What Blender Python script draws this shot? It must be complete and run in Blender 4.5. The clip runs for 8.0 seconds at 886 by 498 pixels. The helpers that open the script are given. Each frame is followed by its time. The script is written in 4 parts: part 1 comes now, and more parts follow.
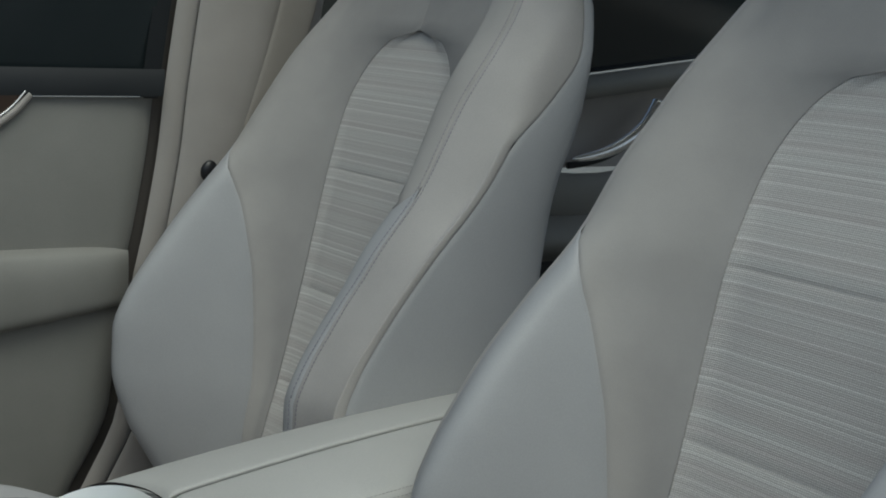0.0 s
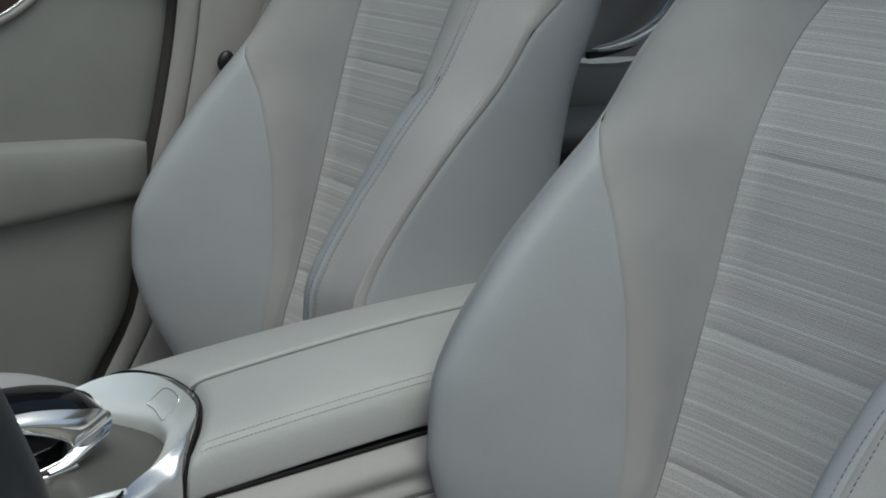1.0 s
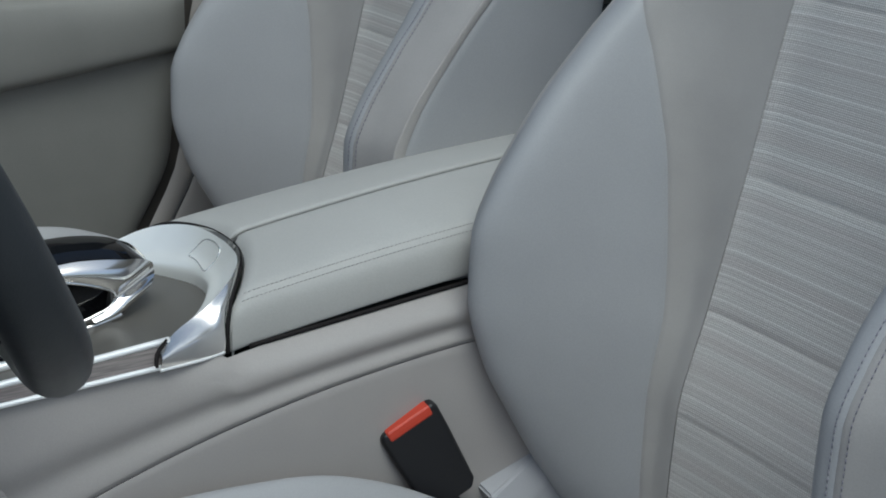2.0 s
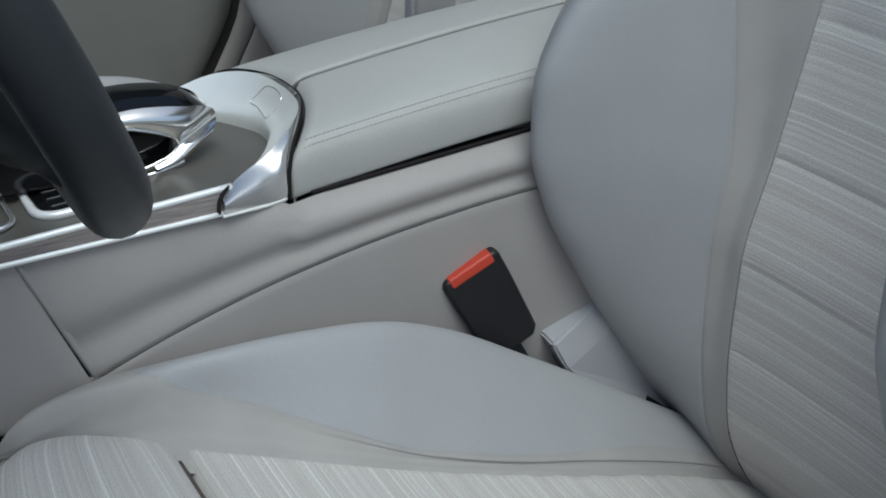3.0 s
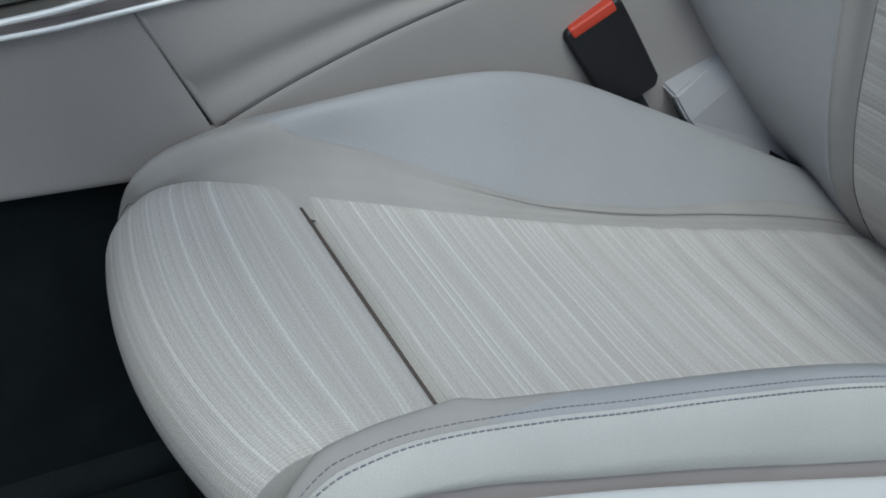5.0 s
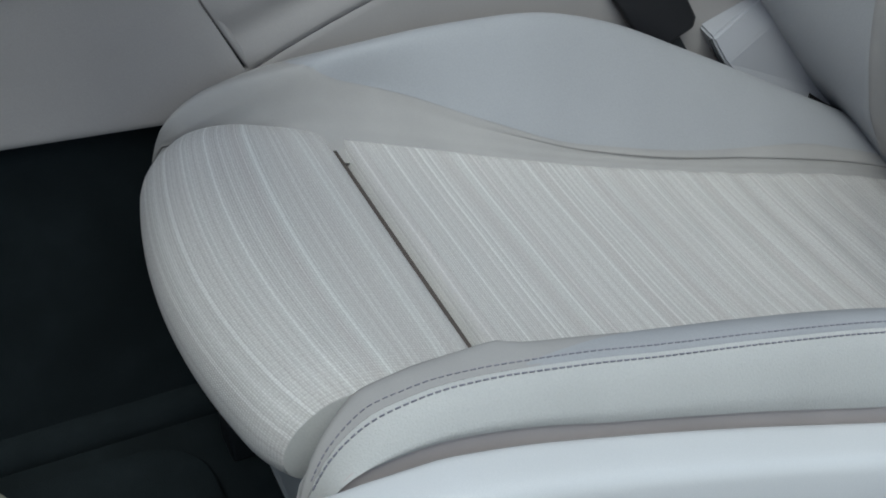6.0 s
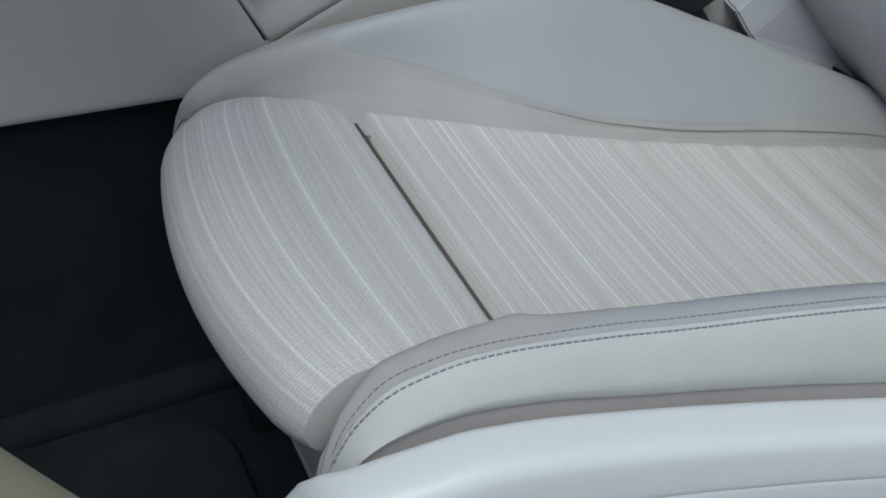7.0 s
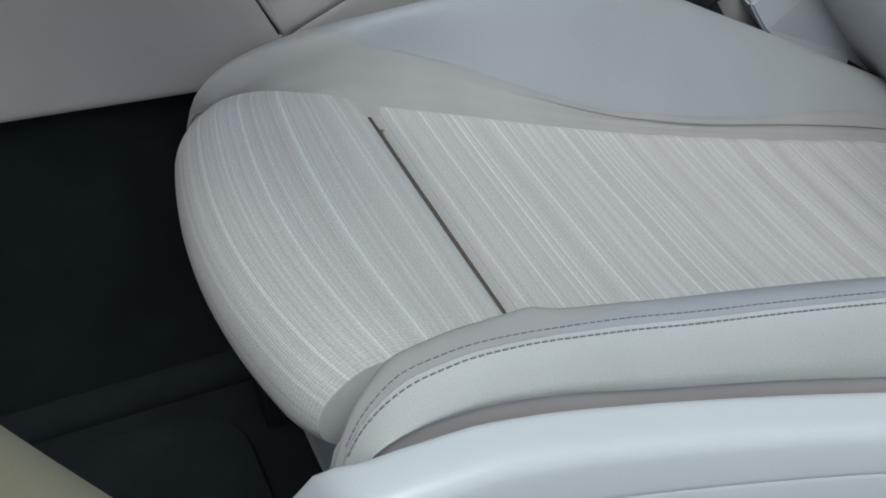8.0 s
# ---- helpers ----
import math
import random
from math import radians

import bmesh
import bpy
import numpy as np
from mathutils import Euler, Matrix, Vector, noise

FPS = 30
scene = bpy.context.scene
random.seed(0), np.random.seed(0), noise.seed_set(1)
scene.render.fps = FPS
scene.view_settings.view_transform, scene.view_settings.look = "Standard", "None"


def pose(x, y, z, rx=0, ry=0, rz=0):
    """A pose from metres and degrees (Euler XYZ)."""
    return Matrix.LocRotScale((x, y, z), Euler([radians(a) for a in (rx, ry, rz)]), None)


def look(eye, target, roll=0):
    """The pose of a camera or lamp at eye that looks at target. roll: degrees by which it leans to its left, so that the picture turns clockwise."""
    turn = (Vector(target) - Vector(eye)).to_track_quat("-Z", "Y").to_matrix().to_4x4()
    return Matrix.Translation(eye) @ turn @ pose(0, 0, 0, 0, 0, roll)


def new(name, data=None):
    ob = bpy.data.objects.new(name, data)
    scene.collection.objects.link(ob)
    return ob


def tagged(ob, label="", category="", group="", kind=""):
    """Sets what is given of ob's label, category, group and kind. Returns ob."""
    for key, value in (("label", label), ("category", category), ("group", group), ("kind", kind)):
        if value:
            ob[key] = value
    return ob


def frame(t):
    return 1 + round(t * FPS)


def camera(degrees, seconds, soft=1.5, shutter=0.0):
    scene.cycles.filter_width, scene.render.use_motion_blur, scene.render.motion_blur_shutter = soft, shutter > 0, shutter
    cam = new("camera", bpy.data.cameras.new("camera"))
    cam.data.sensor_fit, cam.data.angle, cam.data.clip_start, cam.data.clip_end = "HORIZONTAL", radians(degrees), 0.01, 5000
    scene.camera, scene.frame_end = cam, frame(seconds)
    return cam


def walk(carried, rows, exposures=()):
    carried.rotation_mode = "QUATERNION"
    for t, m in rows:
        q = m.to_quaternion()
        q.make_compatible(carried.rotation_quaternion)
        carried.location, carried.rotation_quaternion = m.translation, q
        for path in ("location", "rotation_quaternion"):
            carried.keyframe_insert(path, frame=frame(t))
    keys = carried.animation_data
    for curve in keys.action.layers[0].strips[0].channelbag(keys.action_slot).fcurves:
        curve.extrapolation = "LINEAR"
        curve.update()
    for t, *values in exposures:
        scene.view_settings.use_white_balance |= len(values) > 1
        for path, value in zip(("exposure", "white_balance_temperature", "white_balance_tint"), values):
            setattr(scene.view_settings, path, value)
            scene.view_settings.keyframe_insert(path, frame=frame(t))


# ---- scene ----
# camera: a hand-held zoom lens beside the open driver's door, tilting down
cam = camera(34.1, 8.0, soft=1.85)
PATH = [
    (0, (-0.7796, 0.5899, 0.9726), (0.2098, -0.0593, 0.7733), 2.73),
    (0.5, (-0.7787, 0.5904, 0.9709), (0.2062, -0.0546, 0.7389), 2.69),
    (1, (-0.7768, 0.5911, 0.9653), (0.2032, -0.0403, 0.6807), 2.52),
    (1.5, (-0.7744, 0.5897, 0.9615), (0.1992, -0.0228, 0.6197), 2.33),
    (2.8, (-0.7726, 0.5806, 0.9455), (0.1851, 0.0461, 0.4584), 0.95),
    (3, (-0.7718, 0.5803, 0.9452), (0.1823, 0.0609, 0.4354), 0.83),
    (3.5, (-0.7713, 0.5801, 0.9407), (0.1741, 0.0978, 0.3807), 0.24),
    (4, (-0.7687, 0.5799, 0.9356), (0.1643, 0.1335, 0.3270), -0.40),
    (4.5, (-0.7693, 0.5810, 0.9302), (0.1529, 0.1640, 0.2856), -0.92),
    (5, (-0.7687, 0.5819, 0.9270), (0.1420, 0.1908, 0.2505), -1.51),
    (6.5, (-0.7643, 0.5813, 0.9181), (0.1322, 0.2379, 0.1981), -2.77),
    (7, (-0.7638, 0.5816, 0.9171), (0.1310, 0.2478, 0.1906), -3.07),
    (7.5, (-0.7638, 0.5818, 0.9163), (0.1316, 0.2544, 0.1877), -3.26),
    (8, (-0.7640, 0.5823, 0.9161), (0.1327, 0.2595, 0.1870), -3.42),
]

walk(cam, [(t, look(eye, target, roll)) for t, eye, target, roll in PATH], [(0, -0.62, 6020, -6), (1.0, -0.56, 5880, -5), (1.5, -0.46, 5720, -4), (3.0, -0.40, 5620, -3), (5, -0.42, 5600, -3), (8, -0.38, 5600, -3)])

# ---- light: overcast daylight, coming in by the open door and the windscreen ----
world = bpy.data.worlds.new("overcast_sky")
scene.world = world
world.use_nodes = True
wn = world.node_tree
sky = wn.nodes.new("ShaderNodeTexSky")
sky.sky_type = "NISHITA"
sky.sun_disc = False
sky.sun_elevation, sky.sun_rotation = radians(63), radians(-78)
sky.air_density, sky.dust_density = 0.8, 5.0
wn.links.new(sky.outputs[0], wn.nodes["Background"].inputs[0])
wn.nodes["Background"].inputs[1].default_value = 0.15
sun_data = bpy.data.lights.new("sun", "SUN")
sun_data.energy, sun_data.angle, sun_data.color = 1.25, radians(36), (1.0, 0.97, 0.92)
sun = new("sun", sun_data)
sun.matrix_world = look((-1.9, 0.4, 4.25), (0, 0, 0.4))


# ---- materials ----
def shader(name, rough=0.6, metal=0.0, spec=0.5):
    m = bpy.data.materials.new(name)
    m.use_nodes = True
    nt = m.node_tree
    p = nt.nodes["Principled BSDF"]
    p.inputs["Roughness"].default_value = rough
    p.inputs["Metallic"].default_value = metal
    p.inputs["Specular IOR Level"].default_value = spec
    return m, nt, p


def noise_node(nt, src, scale, detail=3.0, stretch=(1, 1, 1), rough=0.5):
    mp = nt.nodes.new("ShaderNodeMapping")
    mp.inputs["Scale"].default_value = stretch
    nt.links.new(src, mp.inputs[0])
    n = nt.nodes.new("ShaderNodeTexNoise")
    n.inputs["Scale"].default_value = scale
    n.inputs["Detail"].default_value = detail
    n.inputs["Roughness"].default_value = rough
    nt.links.new(mp.outputs[0], n.inputs[0])
    return n.outputs[0]


def ramp(nt, src, lo, hi, c0, c1):
    r = nt.nodes.new("ShaderNodeValToRGB")
    r.color_ramp.elements[0].position, r.color_ramp.elements[1].position = lo, hi
    r.color_ramp.elements[0].color, r.color_ramp.elements[1].color = (*c0, 1), (*c1, 1)
    nt.links.new(src, r.inputs[0])
    return r.outputs[0]


def blend(nt, a, b, fac=0.5, mode="MULTIPLY"):
    x = nt.nodes.new("ShaderNodeMix")
    x.data_type, x.blend_type = "RGBA", mode
    x.inputs[0].default_value = fac
    nt.links.new(a, x.inputs[6])
    nt.links.new(b, x.inputs[7])
    return x.outputs[2]


def bump(nt, p, src, strength, dist):
    b = nt.nodes.new("ShaderNodeBump")
    b.inputs["Strength"].default_value, b.inputs["Distance"].default_value = strength, dist
    nt.links.new(src, b.inputs["Height"])
    old = p.inputs["Normal"].links
    if old:
        nt.links.new(old[0].from_socket, b.inputs["Normal"])
    nt.links.new(b.outputs[0], p.inputs["Normal"])


def tone(c, k):
    return tuple(min(1.0, v * k) for v in c)


def upholstery(name, c, grain=900, rough=0.55, depth=0.0004, spec=0.35, vary=0.06, strength=0.35, soft_bump=0.10):
    """Leather or napped cloth: fine grain in relief, and faint broad marks."""
    m, nt, p = shader(name, rough, 0, spec)
    co = nt.nodes.new("ShaderNodeTexCoord").outputs["Object"]
    fine = noise_node(nt, co, grain, 2)
    broad = noise_node(nt, co, 14, 3)
    col = ramp(nt, broad, 0.3, 0.7, tone(c, 1 - vary), tone(c, 1 + vary))
    col = blend(nt, col, ramp(nt, fine, 0.3, 0.7, (0.93,) * 3, (1,) * 3), 1.0)
    nt.links.new(col, p.inputs["Base Color"])
    rr = ramp(nt, broad, 0.3, 0.7, (rough - vary,) * 3, (rough + vary,) * 3)
    nt.links.new(rr, p.inputs["Roughness"])
    bump(nt, p, fine, strength, depth)
    if soft_bump:
        bump(nt, p, noise_node(nt, co, 45, 2), soft_bump, 0.004)
    return m


def ribs(nt, src, axis, period, wobble):
    """Even ridges across one axis of the cloth."""
    w = nt.nodes.new("ShaderNodeTexWave")
    w.bands_direction = axis
    w.inputs["Scale"].default_value = 0.314 / period
    w.inputs["Distortion"].default_value = wobble
    w.inputs["Detail"].default_value = 1.0
    nt.links.new(src, w.inputs[0])
    return w.outputs[1]


def striped_cloth(name, c):
    """Knitted seat cloth: uneven cross stripes and a fine knit, laid along the cloth."""
    m, nt, p = shader(name, 0.9, 0, 0.15)
    uv = nt.nodes.new("ShaderNodeTexCoord").outputs["UV"]
    wide = noise_node(nt, uv, 1.0, 2, (0.25, 70, 1))
    thin = noise_node(nt, uv, 1.0, 2, (0.5, 380, 1), 0.7)
    yarn = noise_node(nt, uv, 1.0, 1, (420, 700, 1))
    line = noise_node(nt, uv, 1.0, 0, (0.2, 260, 1))
    loops = blend(nt, ribs(nt, uv, "X", 0.0023, 1.2), ribs(nt, uv, "Y", 0.0019, 0.6), 1.0)
    col = ramp(nt, wide, 0.34, 0.66, tone((c[0] * 1.0, c[1] * .965, c[2] * .97), 0.91), tone(c, 1.02))
    col = blend(nt, col, ramp(nt, thin, 0.36, 0.64, (0.83, 0.815, 0.815), (1.0, 1.0, 1.0)), 1.0)
    col = blend(nt, col, ramp(nt, line, 0.58, 0.68, (0.0, 0.0, 0.0), (0.11, 0.113, 0.11)), 1.0, "ADD")
    col = blend(nt, col, ramp(nt, yarn, 0.35, 0.62, (0.90, 0.89, 0.89), (1.03,) * 3), 1.0)
    col = blend(nt, col, ramp(nt, loops, 0.0, 0.6, (0.88, 0.87, 0.87), (1.04,) * 3), 1.0)
    nt.links.new(col, p.inputs["Base Color"])
    p.inputs["Sheen Weight"].default_value = 0.1
    bump(nt, p, loops, 0.5, 0.0006)
    bump(nt, p, yarn, 0.35, 0.0005)
    bump(nt, p, thin, 0.4, 0.0008)
    return m


def plastic(name, c, rough=0.45, grain=1500, spec=0.5, vary=0.05, strength=0.15):
    return upholstery(name, c, grain, rough, 0.0002, spec, vary, strength, 0.0)


def metal(name, c, rough, brushed=False, metallic=1.0):
    m, nt, p = shader(name, rough, metallic)
    co = nt.nodes.new("ShaderNodeTexCoord").outputs["Object"]
    n = noise_node(nt, co, 30 if not brushed else 200, 2, (1, 1, 1) if not brushed else (3, 0.2, 3))
    nt.links.new(ramp(nt, n, 0.3, 0.7, tone(c, 0.975), tone(c, 1.02)), p.inputs["Base Color"])
    nt.links.new(ramp(nt, n, 0.3, 0.7, (rough * 0.94,) * 3, (rough * 1.08,) * 3), p.inputs["Roughness"])
    return m


def strip_wood(name):
    """Dark open-pored veneer with fine lines along the car."""
    m, nt, p = shader(name, 0.42, 0, 0.4)
    co = nt.nodes.new("ShaderNodeTexCoord").outputs["Object"]
    n = noise_node(nt, co, 1.0, 2, (600, 6, 600))
    nt.links.new(ramp(nt, n, 0.3, 0.7, (0.060, 0.050, 0.048), (0.17, 0.145, 0.14)), p.inputs["Base Color"])
    bump(nt, p, n, 0.3, 0.0005)
    return m


CLOTH = striped_cloth("striped_cloth", (0.685, 0.68, 0.642))
NAPPED = upholstery("grey_napped_leather", (0.392, 0.376, 0.36), 1400, 0.75, 0.0002, 0.2)
LEATHER = upholstery("pale_smooth_leather", (0.378, 0.38, 0.39), 700, 0.52, 0.0002, 0.45, 0.03)
GRAINED = upholstery("pale_grained_leather", (0.535, 0.53, 0.505), 800, 0.5, 0.0006, 0.4, 0.03, 0.8)
SIDE_LEATHER = upholstery("grey_side_leather", (0.42, 0.40, 0.385), 700, 0.55, 0.0003, 0.35)
PALE_THREAD = upholstery("pale_grey_thread", (0.33, 0.32, 0.32), 900, 0.8, 0.0002)
THREAD = upholstery("violet_grey_thread", (0.27, 0.26, 0.30), 900, 0.8, 0.0002)
# near-black colour painted as the shade inside narrow gaps
SHADOW_GAP = upholstery("painted_gap_shadow", (0.02, 0.018, 0.018), 600, 0.9, 0.0003, 0.1)
TRIM = plastic("pale_trim_plastic", (0.71, 0.71, 0.705), 0.30, 1500, 0.5, 0.012, 0.1)
STRIP = plastic("taupe_strip_plastic", (0.52, 0.475, 0.46), 0.6)
CONSOLE = plastic("taupe_console_leatherette", (0.385, 0.362, 0.348), 0.5, 800, 0.4, 0.03)
DOOR = plastic("beige_door_leatherette", (0.245, 0.24, 0.222), 0.6, 800, 0.3, 0.04)
PILLAR = plastic("beige_pillar_plastic", (0.36, 0.335, 0.31), 0.55)
DARK = plastic("black_soft_plastic", (0.012, 0.014, 0.016), 0.5, 1200, 0.4)
BLACK = plastic("black_belt_plastic", (0.010, 0.010, 0.012), 0.42, 1500, 0.5)
RIM = upholstery("dark_grey_wheel_leather", (0.032, 0.035, 0.039), 700, 0.48, 0.0003, 0.45)
GLOSS = plastic("gloss_black_plastic", (0.006, 0.006, 0.007), 0.08, 500, 0.5, 0.02, 0.02)
RED = plastic("red_button_plastic", (0.52, 0.055, 0.028), 0.4, 1500, 0.5)
CARPET = upholstery("black_carpet", (0.018, 0.023, 0.025), 900, 0.95, 0.002, 0.05, 0.25, 0.8)
CHROME = metal("polished_chrome", (0.90, 0.88, 0.85), 0.14)
SATIN = metal("satin_silver", (0.88, 0.87, 0.85), 0.24, False, 0.85)
# brown that stands for shade in the gap before the thigh rest
GAP_SHADE = upholstery("brown_gap_shade", (0.10, 0.084, 0.075), 900, 0.9, 0.0003, 0.1)
# paler copy of SATIN, with the sky's reflection put into its colour
SURROUND = metal("satin_silver_sky_lit", (0.94, 0.945, 0.91), 0.32, False, 0.35)
BRIGHT = metal("anodised_edge", (0.93, 0.93, 0.92), 0.34, False, 0.2)
DECK = plastic("grey_brown_satin_deck", (0.11, 0.103, 0.092), 0.33, 600)
LID = plastic("grey_green_satin_lid", (0.40, 0.41, 0.35), 0.33, 600)
WOOD = strip_wood("dark_strip_veneer")
SEAL = plastic("brown_black_rubber", (0.06, 0.052, 0.045), 0.7)
EDGE_TRIM = plastic("beige_edge_trim", (0.26, 0.235, 0.15), 0.6)
ARMREST = upholstery("pale_armrest_leather", (0.46, 0.455, 0.435), 700, 0.5, 0.0003, 0.4, 0.03)
HINGE = plastic("grey_hinge_plastic", (0.38, 0.38, 0.40), 0.4)
# door veneer, and the painted shade below the cushion gap
BROWN = plastic("dark_brown_veneer_and_shade", (0.045, 0.028, 0.02), 0.3, 300)
WEBBING = upholstery("tan_belt_webbing", (0.31, 0.285, 0.255), 1200, 0.8, 0.0004, 0.2)
HEADLINER = upholstery("beige_headliner", (0.5, 0.48, 0.44), 900, 0.9, 0.0004, 0.1)
PAVING = upholstery("grey_paving", (0.22, 0.22, 0.21), 90, 0.9, 0.004, 0.2, 0.15)
TINT = plastic("dark_tinted_glass", (0.020, 0.026, 0.028), 0.15, 5, 0.5, 0.02, 0.0)


# ---- building tools ----
def curve(xs, ys):
    """A smooth function through a few stations."""
    xs, ys = np.array(xs, float), np.array(ys, float)
    d = np.diff(ys) / np.diff(xs)
    m = np.r_[d[0], np.where(d[1:] * d[:-1] > 0, 2 * d[1:] * d[:-1] / np.where(d[1:] + d[:-1] == 0, 1, d[1:] + d[:-1]), 0), d[-1]]

    def f(x):
        x = np.clip(np.asarray(x, float), xs[0], xs[-1])
        i = np.clip(np.searchsorted(xs, x) - 1, 0, len(xs) - 2)
        h = xs[i + 1] - xs[i]
        t = (x - xs[i]) / h
        return (2*t**3 - 3*t**2 + 1) * ys[i] + (t**3 - 2*t**2 + t) * h * m[i] + (3*t**2 - 2*t**3) * ys[i+1] + (t**3 - t**2) * h * m[i+1]
    return f


def through_points(u, pts):
    """Catmull-Rom through control points (each an array of shape (..., 3)), knots 0, 1, 2 ..."""
    n = len(pts)
    i = np.clip(np.floor(u).astype(int), 0, n - 2)
    t = (u - i)[..., None]
    P = np.stack([np.broadcast_to(p, u.shape + (3,)) for p in pts], 0)
    pick = lambda k: np.take_along_axis(P, np.clip(k, 0, n - 1)[None, ..., None], 0)[0]
    a, b, c, d = pick(i - 1), pick(i), pick(i + 1), pick(i + 2)
    return 0.5 * (2*b + (c - a)*t + (2*a - 5*b + 4*c - d)*t**2 + (3*b - a - 3*c + d)*t**3)


def link(name, me, mat, parent=None, label=""):
    me.materials.append(mat)
    ob = new(name, me)
    if parent is not None:
        ob.parent = parent
    return tagged(ob, label)


def part(name, bm, mat, parent=None, label="", smooth=True):
    me = bpy.data.meshes.new(name)
    for f in bm.faces:
        f.smooth = smooth
    bm.to_mesh(me)
    bm.free()
    return link(name, me, mat, parent, label)


def thing(name, label, category, group="", kind="", at=(0, 0, 0)):
    ob = new(name)
    ob.location = at
    ob.empty_display_size = 0.05
    return tagged(ob, label, category, group, kind)


def steps(n, lo=True, hi=True):
    """Even steps from 0 to 1, closer together at the edges where a seam turns in."""
    s = list(np.linspace(0, 1, n + 1))
    if lo:
        s += [0.012, 0.03, 0.06]
    if hi:
        s += [0.988, 0.97, 0.94]
    return np.array(sorted(set(np.round(s, 5))))


def sheet(name, fn, nu, nv, mat, parent, core=(0, -0.3, 0.3), tuck=(1, 1, 1, 1), depth=0.005, reach=0.006, label="", swell=0.0, closed=False):
    """A skin over fn(a, b), a and b from 0 to 1. tuck: which of the edges a=0, a=1, b=0, b=1 turn in at a seam; swell: how far the middle fills out."""
    a, b = np.meshgrid(steps(nu, tuck[0], tuck[1]), steps(nv, tuck[2], tuck[3]), indexing="ij")
    P = fn(a, b)
    e = 1e-3
    du = fn(np.minimum(a + e, 1), b) - fn(np.maximum(a - e, 0), b)
    dv = fn(a, np.minimum(b + e, 1)) - fn(a, np.maximum(b - e, 0))
    N = np.cross(du, dv)
    N /= np.linalg.norm(N, axis=-1, keepdims=True) + 1e-12
    flip = ((P - np.array(core)) * N).sum(-1).mean() < 0
    if flip:
        N = -N
    la = np.concatenate([np.zeros((1, P.shape[1])), np.cumsum(np.linalg.norm(np.diff(P, axis=0), axis=-1), 0)], 0)
    lb = np.concatenate([np.zeros((P.shape[0], 1)), np.cumsum(np.linalg.norm(np.diff(P, axis=1), axis=-1), 1)], 1)
    off = np.zeros(a.shape)
    dist = np.full(a.shape, 9.0)
    for flag, d in zip(tuck, (la, la[-1:] - la, lb, lb[:, -1:] - lb)):
        if flag:
            dist = np.minimum(dist, d / float(flag))
    off = -depth * np.exp(-(dist / reach) ** 1.3) + swell * (1 - np.exp(-dist / 0.02)) * (dist < 8)
    Q = P + N * off[..., None]
    nA, nB = a.shape
    idx = np.arange(nA * nB).reshape(nA, nB)
    quads = np.stack([idx[:-1, :-1], idx[1:, :-1], idx[1:, 1:], idx[:-1, 1:]], -1).reshape(-1, 4)
    if flip:
        quads = quads[:, ::-1]
    me = bpy.data.meshes.new(name)
    me.from_pydata(Q.reshape(-1, 3).tolist(), [], quads.tolist())
    uv = me.uv_layers.new(name="UVMap")
    base = np.stack([P[..., 0], lb.mean(0, keepdims=True) + 0 * lb + P[:1, :1, 1] + P[:1, :1, 2]], -1).reshape(-1, 2)
    uv.data.foreach_set("uv", base[quads.ravel()].ravel().astype(np.float32))
    me.polygons.foreach_set("use_smooth", [True] * len(me.polygons))
    me.update()
    return link(name, me, mat, parent, label)


def bar(bm, p, q, r, seg=6):
    """A little round bar from p to q."""
    p, q = Vector(p), Vector(q)
    m = Matrix.Translation((p + q) / 2) @ (q - p).to_track_quat("Z", "Y").to_matrix().to_4x4()
    bmesh.ops.create_cone(bm, cap_ends=True, segments=seg, radius1=r, radius2=r, depth=(q - p).length, matrix=m)


def stitches(name, pts, parent, pitch=0.0055, length=0.0036, r=0.0007, label="dark violet-grey stitching", mat=None):
    """A run of separate stitches along a line of points."""
    pts = np.asarray(pts)
    s = np.r_[0, np.cumsum(np.linalg.norm(np.diff(pts, axis=0), axis=1))]
    at = lambda d: [np.interp(d, s, pts[:, k]) for k in range(3)]
    bm = bmesh.new()
    for d in np.arange(0, s[-1] - length, pitch):
        bar(bm, at(d), at(d + length), r, 5)
    return part(name, bm, mat or THREAD, parent, label)


def tube(name, pts, r, mat, parent=None, seg=10, label="", closed=False):
    """A rod of varying radius along a smooth line."""
    pts = np.asarray(pts, float)
    rad = np.broadcast_to(np.asarray(r, float), (len(pts),))
    t = np.gradient(pts, axis=0) if not closed else np.roll(pts, -1, 0) - np.roll(pts, 1, 0)
    t /= np.linalg.norm(t, axis=1, keepdims=True)
    ref = np.array([0.31, 0.17, 0.93])
    n = np.cross(t, ref)
    n /= np.linalg.norm(n, axis=1, keepdims=True)
    b = np.cross(t, n)
    ang = np.linspace(0, 2 * np.pi, seg, endpoint=False)
    V = pts[:, None] + rad[:, None, None] * (np.cos(ang)[None, :, None] * n[:, None] + np.sin(ang)[None, :, None] * b[:, None])
    bm = bmesh.new()
    vs = [[bm.verts.new(v) for v in ring] for ring in V]
    m = len(pts)
    for i in range(m if closed else m - 1):
        for j in range(seg):
            bm.faces.new((vs[i][j], vs[i][(j + 1) % seg], vs[(i + 1) % m][(j + 1) % seg], vs[(i + 1) % m][j]))
    if not closed:
        bm.faces.new(vs[0][::-1])
        bm.faces.new(vs[-1])
    bmesh.ops.recalc_face_normals(bm, faces=bm.faces)
    return part(name, bm, mat, parent, label)


